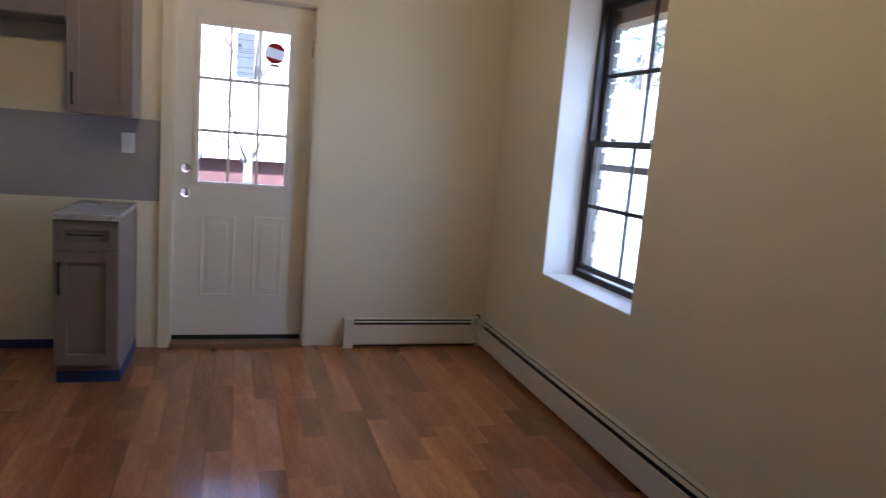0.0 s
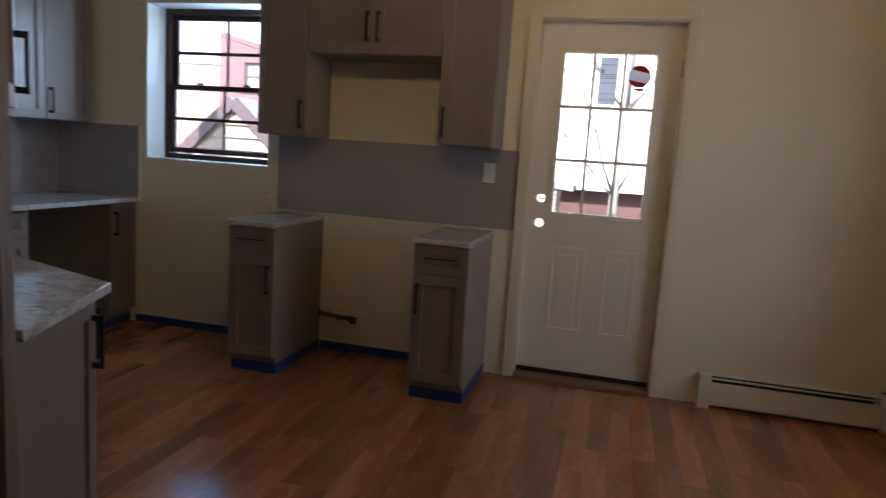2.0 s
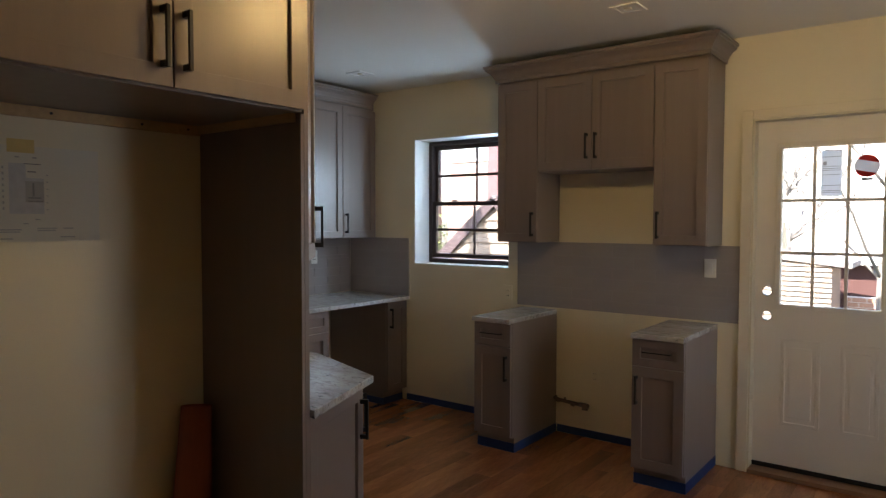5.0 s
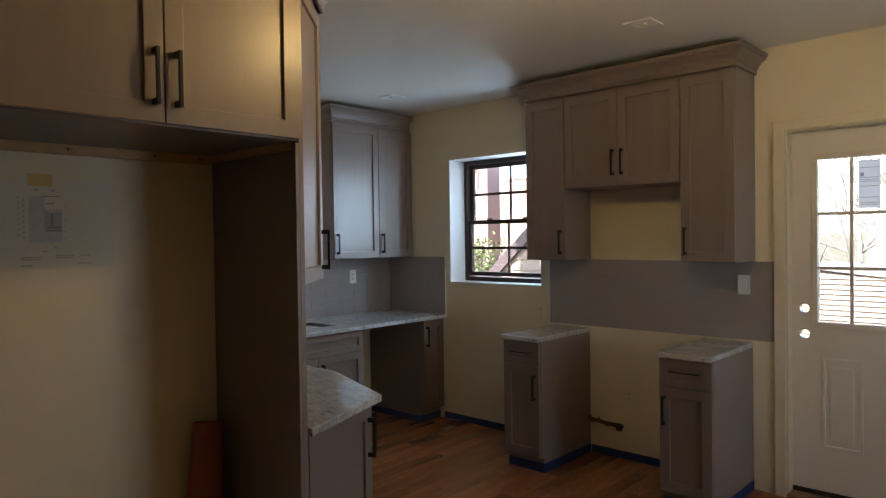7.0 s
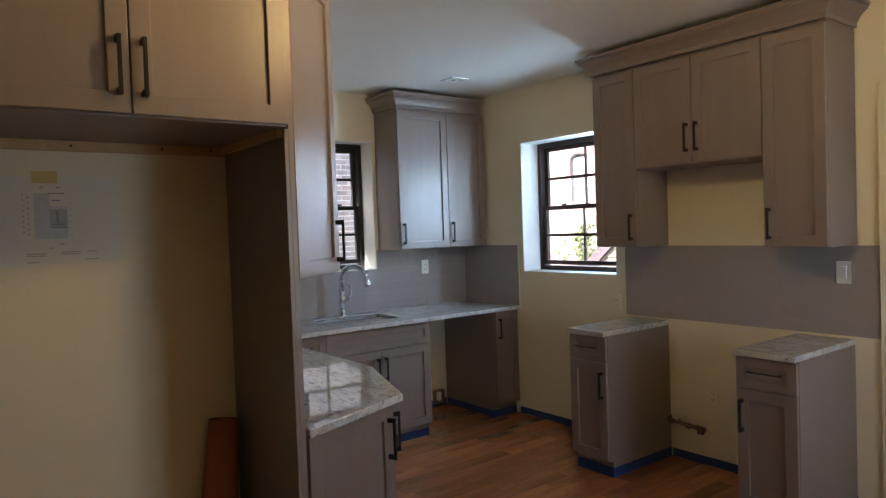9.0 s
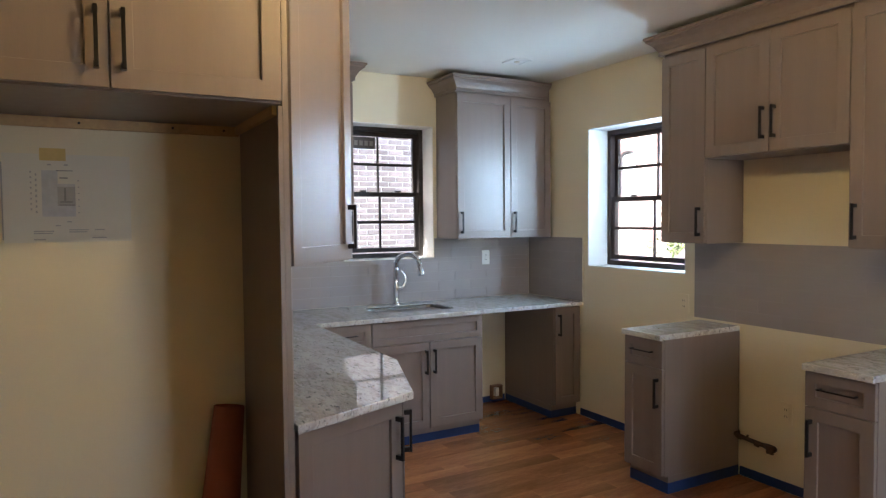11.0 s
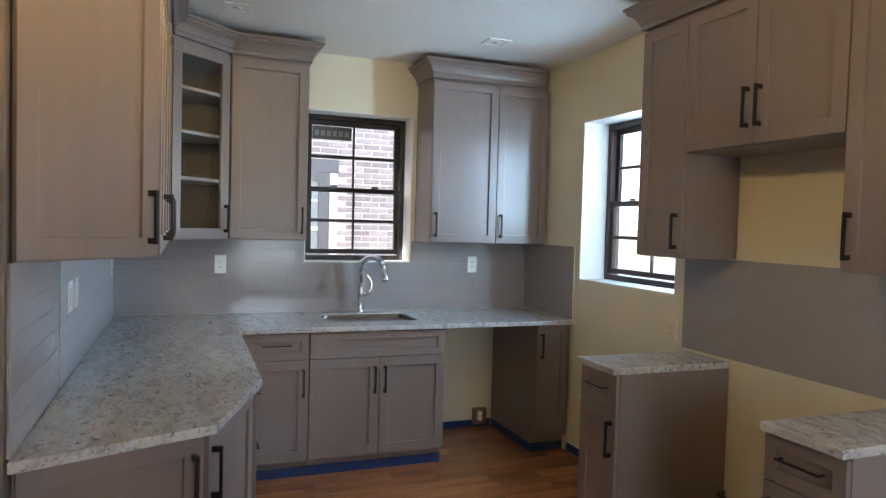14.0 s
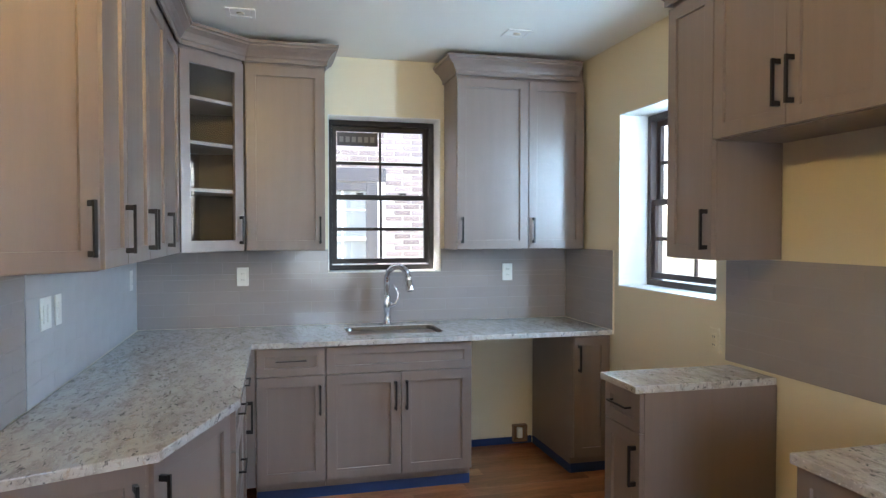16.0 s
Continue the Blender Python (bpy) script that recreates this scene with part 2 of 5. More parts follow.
# mesh tools
def box(bm, x0, x1, y0, y1, z0, z1, bevel=0.0):
    r = bmesh.ops.create_cube(bm, size=1.0, matrix=Matrix.Translation(((x0 + x1) / 2, (y0 + y1) / 2, (z0 + z1) / 2)) @ Matrix.Diagonal((abs(x1 - x0), abs(y1 - y0), abs(z1 - z0), 1)))
    if bevel:
        es = list({e for v in r["verts"] for e in v.link_edges})
        bmesh.ops.bevel(bm, geom=es, offset=bevel, segments=2, affect="EDGES", profile=0.7)
    return r["verts"]


def boxes(*rows, bevel=0.0):
    bm = bmesh.new()
    for r in rows:
        box(bm, *r, bevel=bevel)
    return bm


def cyl(bm, p, q, r0, r1=None, seg=16):
    p, q = Vector(p), Vector(q)
    d = q - p
    m = Matrix.Translation((p + q) / 2) @ d.to_track_quat("Z", "Y").to_matrix().to_4x4()
    return bmesh.ops.create_cone(bm, cap_ends=True, segments=seg, radius1=r0, radius2=r0 if r1 is None else r1, depth=d.length, matrix=m)["verts"]


def prism(bm, pts, z0, z1):
    lo = [bm.verts.new((x, y, z0)) for x, y in pts]
    hi = [bm.verts.new((x, y, z1)) for x, y in pts]
    n = len(pts)
    bm.faces.new(lo[::-1])
    bm.faces.new(hi)
    for i in range(n):
        bm.faces.new((lo[i], lo[(i + 1) % n], hi[(i + 1) % n], hi[i]))
    bmesh.ops.recalc_face_normals(bm, faces=bm.faces)


def plate(outer, holes, thick):
    """A flat plate in the xy plane from z = 0 to z = thick, with holes."""
    bm = bmesh.new()
    edges = []
    for loop in (outer, *holes):
        vs = [bm.verts.new((x, y, 0)) for x, y in loop]
        edges += [bm.edges.new((vs[i], vs[(i + 1) % len(vs)])) for i in range(len(vs))]
    bmesh.ops.triangle_fill(bm, use_beauty=True, use_dissolve=False, edges=edges)
    r = bmesh.ops.extrude_face_region(bm, geom=list(bm.faces))
    for v in r["geom"]:
        if isinstance(v, bmesh.types.BMVert):
            v.co.z += thick
    bmesh.ops.recalc_face_normals(bm, faces=bm.faces)
    return bm


def tube(pts, r, seg=12):
    """A round tube along a chain of points."""
    bm = bmesh.new()
    pts = [Vector(p) for p in pts]
    rings = []
    for i, p in enumerate(pts):
        d = (pts[min(i + 1, len(pts) - 1)] - pts[max(i - 1, 0)]).normalized()
        a = d.orthogonal().normalized() if i == 0 else (a - d * a.dot(d)).normalized()
        b = d.cross(a)
        rr = r[i] if isinstance(r, (list, tuple)) else r
        rings.append([bm.verts.new(p + (a * math.cos(k * 2 * math.pi / seg) + b * math.sin(k * 2 * math.pi / seg)) * rr) for k in range(seg)])
    for u, v in zip(rings, rings[1:]):
        for k in range(seg):
            bm.faces.new((u[k], u[(k + 1) % seg], v[(k + 1) % seg], v[k]))
    bm.faces.new(rings[0][::-1])
    bm.faces.new(rings[-1])
    bmesh.ops.recalc_face_normals(bm, faces=bm.faces)
    return bm


def mesh_of(name, bm, material, smooth=False):
    me = bpy.data.meshes.new(name)
    bm.to_mesh(me)
    bm.free()
    me.materials.append(material)
    if smooth:
        me.shade_smooth()
    return me


def part(name, bm, material, parent, label="", m=None, smooth=False):
    ob = new(name, mesh_of(name, bm, material, smooth))
    ob.parent = parent
    if m is not None:
        ob.matrix_local = m
    if label:
        tagged(ob, label)
    return ob


def thing(name, label, category, m=None, group="", kind=""):
    ob = tagged(new(name), label, category, group, kind)
    ob.empty_display_size = 0.05
    if m is not None:
        ob.matrix_world = m
    return ob


def solid(name, bm, material, label="", category="", kind="", group="", m=None, smooth=False):
    ob = tagged(new(name, mesh_of(name, bm, material, smooth)), label, category, group, kind)
    if m is not None:
        ob.matrix_world = m
    return ob


def structure(name, bm, material, label="", category="", parent=None):
    ob = tagged(new(name, mesh_of(name, bm, material)), label, category, "", "structure")
    if parent:
        ob.parent = parent
    return ob


# ---- the shell ----
def wall_rows(a0, a1, z0, z1, openings):
    """Rectangles (a0, a1, z0, z1) of a wall round its openings (a0, a1, z0, z1), sorted along a."""
    rows, a = [], a0
    for o0, o1, p0, p1 in openings:
        rows.append((a, o0, z0, z1))
        if p0 > z0:
            rows.append((o0, o1, z0, p0))
        if p1 < z1:
            rows.append((o0, o1, p1, z1))
        a = o1
    rows.append((a, a1, z0, z1))
    return rows


WIN_N = (-2.618, -1.68, 1.172, 2.215)
WIN_W = (3.04, 3.80, 1.232, 2.272)
WIN_E = (2.95, 3.885, 0.68, 2.25)
DOOR = (0.045, 0.857, 0.0, 2.145)

bm = boxes(*[(a, b, YN, YN + WALL, c, d) for a, b, c, d in wall_rows(XW - WALL, XE + WALL, -0.12, ZC + 0.2, [WIN_N, DOOR])])
structure("wall_north", bm, M_WALL, "cream painted plaster wall with window and back door", "wall")
bm = boxes(*[(XW - WALL, XW, a, b, c, d) for a, b, c, d in wall_rows(YS - 0.2, YN, -0.12, ZC + 0.2, [WIN_W])])
structure("wall_west", bm, M_WALL, "cream painted plaster wall above the sink", "wall")
bm = boxes(*[(XE, XE + WALL, a, b, c, d) for a, b, c, d in wall_rows(YBACK - 0.2, YN, -0.12, ZC + 0.2, [WIN_E])])
structure("wall_east", bm, M_WALL, "plain cream painted wall with a deep window", "wall")
structure("wall_south", boxes((XW, XA, YS - 0.2, YS, -0.12, ZC + 0.2)), M_WALL, "cream painted wall behind the long worktop", "wall")
structure("wall_alcove", boxes((XA - 0.2, XA, YBACK - 0.2, YS - 0.2, -0.12, ZC + 0.2)), M_WALL, "cream painted wall at the back of the refrigerator alcove", "wall")
structure("wall_back", boxes((XA, XE, YBACK - 0.2, YBACK, -0.12, ZC + 0.2)), M_WALL, "plain cream painted wall", "wall")
structure("ceiling", boxes((XW, XA, YS, YN, ZC, ZC + 0.2), (XA, XE, YBACK, YN, ZC, ZC + 0.2)), M_CEIL, "smooth off-white painted ceiling", "ceiling")


def reveal(name, m, w, h, d, t=0.006):
    """White lining of a window opening: sill, head and jambs."""
    bm = boxes((0, w, 0, d, 0, t), (0, w, 0, d, h - t, h), (0, t, 0, d, t, h - t), (w - t, w, 0, d, t, h - t))
    ob = structure(name, bm, M_WHITE, "white painted deep window reveal", "window reveal")
    ob.matrix_world = m


def rect(x0, x1, z0, z1):
    return [(x0, z0), (x1, z0), (x1, z1), (x0, z1)]


def frame_of(x0, x1, z0, z1, s, t):
    """An upright picture-frame shape in one piece, s wide, from y = -t to y = 0."""
    bm = plate(rect(x0, x1, z0, z1), [rect(x0 + s, x1 - s, z0 + s, z1 - s)], t)
    es = [e for e in bm.edges if len(e.link_faces) == 2 and e.calc_face_angle(0) > 1.0]
    bmesh.ops.bevel(bm, geom=es, offset=0.003, segments=2, affect="EDGES", profile=0.6)
    bmesh.ops.rotate(bm, verts=bm.verts, cent=(0, 0, 0), matrix=Matrix.Rotation(radians(90), 3, "X"))
    return bm


def window(name, m, w, h, split, label, paint=None):
    """Dark double-hung window, each sash of two by two panes. Local x across, y outwards, z up."""
    win = tagged(new(name), label, "window", "", "structure")
    win.matrix_world = m
    f = 0.035
    paint = paint or M_BRONZE
    part("window_frame", frame_of(0, w, 0, h, f, 0.09), paint, win, m=pose(0, 0.09, 0))
    for k, (z0, z1, y) in enumerate(((f + 0.01, split + 0.02, 0.012), (split - 0.015, h - f, 0.045))):
        s = 0.034
        x0, x1 = f, w - f
        xm, zm = (x0 + x1) / 2, (z0 + z1) / 2
        bm = frame_of(x0, x1, z0, z1, s, 0.03)
        bmesh.ops.translate(bm, verts=bm.verts, vec=(0, y + 0.03, 0))
        sash = part("sash", bm, paint, win)
        part("muntin", boxes((xm - 0.007, xm + 0.007, y + 0.005, y + 0.024, z0 + s, z1 - s), (x0 + s, x1 - s, y + 0.006, y + 0.023, zm - 0.011, zm + 0.011)), paint, sash)
        for a, b in ((x0 + s, xm - 0.007), (xm + 0.007, x1 - s)):
            for c, d in ((z0 + s, zm - 0.011), (zm + 0.011, z1 - s)):
                g = part("pane", boxes((a, b, y + 0.012, y + 0.016, c, d)), M_GLASS, sash)
                g.visible_shadow = False
    for x in (w * 0.3, w * 0.7):
        part("sash_lock", boxes((x - 0.025, x + 0.025, -0.004, 0.012, split + 0.02, split + 0.034), bevel=0.002), paint, win)
    return win


wn_w, wn_h = WIN_N[1] - WIN_N[0], WIN_N[3] - WIN_N[2]
reveal("trim_window_north", pose(WIN_N[0], YN + 0.002, WIN_N[2]), wn_w, wn_h, WALL - 0.002)
window("window_north", pose(WIN_N[0] + 0.006, YN + 0.19, WIN_N[2] + 0.006), wn_w - 0.012, wn_h - 0.012, 0.50, "brown double-hung window with divided panes in a deep white reveal", M_BROWN)
ww_w, ww_h = WIN_W[1] - WIN_W[0], WIN_W[3] - WIN_W[2]
reveal("trim_window_west", pose(XW - 0.002, WIN_W[0], WIN_W[2], 0, 0, 90), ww_w, ww_h, WALL - 0.002)
window("window_west", pose(XW - 0.17, WIN_W[0] + 0.006, WIN_W[2] + 0.006, 0, 0, 90), ww_w - 0.012, ww_h - 0.012, 0.50, "dark bronze double-hung window with divided panes above the sink")
we_w, we_h = WIN_E[1] - WIN_E[0], WIN_E[3] - WIN_E[2]
reveal("trim_window_east", pose(XE + 0.002, WIN_E[1], WIN_E[2], 0, 0, -90), we_w, we_h, WALL - 0.002)
window("window_east", pose(XE + 0.19, WIN_E[1] - 0.006, WIN_E[2] + 0.006, 0, 0, -90), we_w - 0.012, we_h - 0.012, 0.76, "dark double-hung window with divided panes in a deep white reveal")

part("storm_rail", boxes((0.0, we_w - 0.012, 0.094, 0.112, 0.615, 0.655), bevel=0.003), M_EXTFRAME, bpy.data.objects["window_east"], "grey outer storm rail")
jamb = tagged(new("trim_brick_jamb_east"), "grey brick edge of the outer window opening", "brick jamb", "", "structure")
for k in range(21):
    z = WIN_E[2] - 0.03 + k * 0.077
    part("brick", boxes((XE + WALL + 0.002, XE + WALL + 0.035, WIN_E[1] - (0.020 if k % 2 else 0.004), WIN_E[1] + 0.19, z, z + 0.064), bevel=0.003), M_ROOF, jamb)
structure("trim_window_head_east", boxes((XE + WALL + 0.002, XE + WALL + 0.12, WIN_E[0] - 0.1, WIN_E[1] + 0.1, 2.115, 2.33), bevel=0.004), M_SILL, "dark brown board over the outer window opening", "window head")


# back door
def ring(cx, cz, r, n=20):
    return [(cx + r * math.cos(i * 2 * math.pi / n), cz + r * math.sin(i * 2 * math.pi / n)) for i in range(n)]


door = tagged(new("door_1"), "white panelled back door with nine-pane glass, lock holes left empty", "door", "", "structure")
DY = 4.805
LITE = (0.190, 0.706, 1.035, 1.974)
slab = plate(rect(0.052, 0.850, 0.055, 2.138), [rect(*LITE), ring(0.119, 1.113, 0.027), ring(0.119, 0.962, 0.027)], 0.045)
part("door_slab", slab, M_DOOR, door, m=pose(0, DY + 0.045, 0, 90))
for x0, x1 in ((0.207, 0.416), (0.522, 0.712)):
    z0, z1 = 0.305, 0.83
    bm = bmesh.new()
    box(bm, x0 + 0.045, x1 - 0.045, DY - 0.006, DY + 0.001, z0 + 0.05, z1 - 0.05, bevel=0.004)
    pn = part("door_panel", bm, M_DOOR, door)
    part("panel_molding", frame_of(x0, x1, z0, z1, 0.020, 0.0055), M_DOOR, pn, m=pose(0, DY + 0.001, 0))
l0, l1, l2, l3 = LITE
lite = part("glazing_frame", frame_of(l0 - 0.028, l1 + 0.028, l2 - 0.028, l3 + 0.028, 0.028, 0.010), M_DOOR, door)
bm = lite.data
for v in bm.vertices:
    v.co.y += DY
for k in (1, 2):
    xm, zm = l0 + (l1 - l0) * k / 3, l2 + (l3 - l2) * k / 3
    part("muntin", boxes((xm - 0.009, xm + 0.009, DY - 0.004, DY + 0.006, l2, l3), bevel=0.002), M_DOOR, lite)
    part("muntin", boxes((l0, l1, DY - 0.003, DY + 0.007, zm - 0.009, zm + 0.009), bevel=0.002), M_DOOR, lite)
for i in range(3):
    for j in range(3):
        w, h = (l1 - l0) / 3, (l3 - l2) / 3
        g = part("pane", boxes((l0 + i * w, l0 + i * w + w, DY + 0.012, DY + 0.016, l2 + j * h, l2 + j * h + h)), M_GLASS, lite)
        g.visible_shadow = False
for z in (1.113, 0.962):
    bm = plate(ring(0, 0, 0.0295), [ring(0, 0, 0.0265)], 0.048)
    part("lock_hole_rim", bm, M_STEEL, door, "bare steel rim of an empty lock hole", m=pose(0.119, DY + 0.0465, z, 90))
part("door_sweep", boxes((0.052, 0.850, DY - 0.008, DY + 0.045, 0.028, 0.055), bevel=0.002), M_RUBBER, door, "black rubber sweep")
for z in (0.35, 1.10, 1.90):
    bm = bmesh.new()
    cyl(bm, (0.853, DY - 0.006, z - 0.05), (0.853, DY - 0.006, z + 0.05), 0.006, seg=10)
    part("hinge", bm, M_STEEL, door)
part("weatherstrip", boxes((0.8505, 0.856, DY - 0.012, DY + 0.03, 0.06, 1.25), bevel=0.001), M_SILL, door, "worn brown weatherstrip")
# jambs line the opening, casings stand on the wall face
structure("trim_door_jamb", boxes((0.046, 0.050, YN - 0.004, YN + WALL, 0, 2.14), (0.852, 0.856, YN - 0.004, YN + WALL, 0, 2.14), (0.046, 0.856, YN - 0.004, YN + WALL, 2.140, 2.144)), M_TRIM, "cream painted door jamb", "door jamb")
bm = boxes((-0.02, 0.040, YN - 0.020, YN, 0, 2.20), (0.862, 0.905, YN - 0.012, YN, 0, 2.20), (-0.02, 0.905, YN - 0.016, YN - 0.0005, 2.148, 2.205), bevel=0.004)
structure("trim_door_casing", bm, M_TRIM, "cream painted flat door casing", "door casing")
structure("trim_threshold", boxes((0.047, 0.855, YN - 0.035, YN + 0.16, 0.0, 0.026), bevel=0.006), M_SILL, "worn dark wood door threshold", "threshold")

# floor: dark underlay, boards come last in the file
floor = structure("floor", boxes((XW, XA, YS - 0.2, YN, -0.12, -0.014), (XA, XE, YBACK, YN, -0.12, -0.014)), M_SUBFLOOR, "glossy red-brown oak strip floor with mixed board tones", "floor")


# ---- kitchen cabinets ----
def shaker(w, h, t=0.021, s=0.058):
    """A shaker frame from x = 0 to w, z = 0 to h; its face at y = -t, its back at y = 0. Returns the frame and its field."""
    s = min(s, w * 0.3, h * 0.3)
    bm = plate(rect(0, w, 0, h), [rect(s, w - s, s, h - s)], t)
    es = [e for e in bm.edges if len(e.link_faces) == 2 and e.calc_face_angle(0) > 1.0]
    bmesh.ops.bevel(bm, geom=es, offset=0.0022, segments=2, affect="EDGES", profile=0.6)
    bmesh.ops.rotate(bm, verts=bm.verts, cent=(0, 0, 0), matrix=Matrix.Rotation(radians(90), 3, "X"))
    return bm, boxes((s - 0.003, w - s + 0.003, -t + 0.012, -0.003, s - 0.003, h - s + 0.003))


def pull(parent, x, z, length, upright, y=-0.021):
    """Square black bar pull on two feet, centred at x, z on a front."""
    a = length / 2
    bm = bmesh.new()
    if upright:
        box(bm, x - 0.0055, x + 0.0055, y - 0.034, y - 0.024, z - a, z + a, bevel=0.0015)
        for k in (-1, 1):
            box(bm, x - 0.007, x + 0.007, y - 0.026, y, z + k * (a - 0.010) - 0.009, z + k * (a - 0.010) + 0.009, bevel=0.0015)
    else:
        box(bm, x - a, x + a, y - 0.030, y - 0.023, z - 0.0035, z + 0.0035, bevel=0.0012)
        for k in (-1, 1):
            box(bm, x + k * (a - 0.006) - 0.004, x + k * (a - 0.006) + 0.004, y - 0.024, y, z - 0.0035, z + 0.0035, bevel=0.001)
    part("handle", bm, M_BLACK, parent, "matte black bar handle")


def front(cab, name, x0, x1, z0, z1, hx=None, hz=None, upright=True, length=0.165, m=None, glass=False):
    """A door or drawer front with its handle. m: pose of the front's plane within the cabinet."""
    g = 0.002
    w, h = x1 - x0 - 2 * g, z1 - z0 - 2 * g
    if glass:
        s = 0.062
        bm, field = shaker(w, h, s=s)
        field.free()
    else:
        bm, field = shaker(w, h)
    loc = (m or Matrix.Identity(4)) @ pose(x0 + g, 0, z0 + g)
    ob = part(name, bm, M_CAB, cab, m=loc)
    if not glass:
        part("panel", field, M_CAB, ob)
    if glass:
        part("pane", boxes((0.060 - w / 2, w / 2 - 0.060, -0.002, 0.002, 0.060, h - 0.060)), M_GLASS, ob, "clear glass pane", m=pose(w / 2, -0.010, 0, 0, 0, 1.7)).visible_shadow = False
    if hx is not None:
        pull(ob, hx - x0 - g, hz - z0 - g, length, upright)
    return ob


def carcass(w, d, z0, z1):
    """Closed box body behind the fronts."""
    return boxes((0, w, 0.001, d, z0, z1), bevel=0.0015)


def base_cabinet(label, m, w, d, doors, drawers=(), group="base cabinets", toe=True, ztop=ZT - 0.03):
    """Base cabinet. doors: (x0, x1, handle side); drawers: (x0, x1, z0, z1, has handle). Doors run from 0.105 up to the lowest drawer."""
    cab = thing("base_cabinet", label, "cabinet", m, group)
    body = carcass(w, d, 0.10, ztop)
    part("body", body, M_CAB, cab)
    part("toe_kick", boxes((0.0, w, 0.030, d, 0.0, 0.0998)), M_CAB, cab)
    top = min([r[2] for r in drawers], default=ztop - 0.004)
    for x0, x1, side in doors:
        hx = x0 + 0.032 if side == "l" else x1 - 0.032
        front(cab, "door", x0, x1, 0.106, top, hx, top - 0.135)
    for x0, x1, z0, z1, has in drawers:
        front(cab, "drawer_front", x0, x1, z0, z1, (x0 + x1) / 2 if has else None, (z0 + z1) / 2 + 0.01, False, min(0.165, (x1 - x0) * 0.55))
    return cab


def upper_cabinet(label, m, w, d, doors, z0=UB, z1=UT, hz=None, group="upper cabinets", dtop=UD):
    cab = thing("upper_cabinet", label, "cabinet", m, group)
    part("body", carcass(w, d, z0, z1), M_CAB, cab)
    for x0, x1, side in doors:
        hx = x0 + 0.032 if side == "l" else x1 - 0.032
        front(cab, "door", x0, x1, z0 + 0.002, dtop, hx, (hz or z0 + 0.125))
    return cab


ZD = 0.703     # under the drawers
ZF = ZT - 0.034
# sink run, faces east
XB = -2.712    # plane of the carcass fronts
DB = XB - XW - 0.006
base_cabinet("taupe wood base cabinet with drawer and door, next to the sink", pose(XB, 2.590, 0, 0, 0, 90), 0.378, DB, [(0, 0.378, "r")], [(0, 0.378, ZD, ZF, True)])
base_cabinet("wide taupe wood sink cabinet with false front and two doors", pose(XB, 2.970, 0, 0, 0, 90), 0.850, DB, [(0, 0.425, "r"), (0.425, 0.850, "l")], [(0, 0.850, ZD, ZF, False)])
base_cabinet("narrow taupe wood base cabinet beside the empty dishwasher bay", pose(XB, 4.474, 0, 0, 0, 90), 0.243, DB, [(0, 0.243, "l")])
# stove flank cabinets, face south
YB = 4.105
for x0, x1, side, lab in ((-1.553, -1.265, "r", "slim taupe wood base cabinet with drawer under the back window"), (-0.445, -0.144, "l", "slim taupe wood base cabinet with drawer, beside the back door")):
    base_cabinet(lab, pose(x0, YB, 0), x1 - x0, YN - YB - 0.008, [(0, x1 - x0, side)], [(0, x1 - x0, ZD, ZF, True)])
# long run against the south wall, faces north
YR = 2.528
DR = YR - YS - 0.012
base_cabinet("taupe wood base cabinet with a stack of three drawers", pose(-1.44, YR, 0, 0, 0, 180), 0.53, DR, [], [(0, 0.53, 0.106, 0.400, True), (0, 0.53, 0.402, ZD - 0.002, True), (0, 0.53, ZD, ZF, True)])
base_cabinet("taupe wood corner base cabinet with drawer and door", pose(-1.972, YR, 0, 0, 0, 180), 0.46, DR, [(0, 0.46, "r")], [(0, 0.46, ZD, ZF, True)])
solid("corner_filler", boxes((-2.712, -2.436, YR - 0.02, YR - 0.002, 0.10, ZF), bevel=0.002), M_CAB, "plain taupe wood filler strip in the cabinet corner", "filler strip")

solid("corner_filler", boxes((-2.713, -2.6945, YR - 0.0015, 2.5885, 0.10, ZF), bevel=0.002), M_CAB, "narrow taupe wood filler strip beside the sink run", "filler strip")

# angled end cabinet under the nose of the worktop
P0, P1, P2 = Vector((-0.708, 1.872)), Vector((-0.906, 2.350)), Vector((-1.438, 2.537))
end = thing("base_cabinet", "angled taupe wood end cabinet with two doors", "cabinet", pose(0, 0, 0), "base cabinets")
bm = bmesh.new()
prism(bm, [(P0.x - 0.022, P0.y), (P1.x - 0.018, P1.y - 0.012), (P2.x, P2.y - 0.024), (P2.x, YS + 0.012)], 0.10, ZT - 0.03)
part("body", bm, M_CAB, end)
bm = bmesh.new()
prism(bm, [(P0.x - 0.08, P0.y), (P1.x - 0.07, P1.y - 0.06), (P2.x, P2.y - 0.08), (P2.x, YS + 0.012)], 0.0, 0.10)
part("toe_kick", bm, M_CAB, end)
for p, q, side in ((P0, P1, "r"), (P1, P2, "l")):
    d = q - p
    w = d.length
    m = pose(p.x, p.y, 0, 0, 0, math.degrees(math.atan2(d.y, d.x))) @ pose(0, 0.022, 0)
    x0, x1 = 0.012, w - 0.012
    front(end, "door", x0, x1, 0.106, ZF, x1 - 0.032 if side == "r" else x0 + 0.035, ZF - 0.135, m=m)

# upper cabinets, west wall
XU = -3.061
DU = XU - XW - 0.006
upper_cabinet("tall taupe wood upper cabinet with one shaker door", pose(XU, 2.533, 0, 0, 0, 90), 0.464, DU, [(0, 0.464, "r")])
upper_cabinet("tall taupe wood upper cabinet with two shaker doors", pose(XU, 3.825, 0, 0, 0, 90), 0.880, DU, [(0, 0.485, "l"), (0.485, 0.880, "l")])
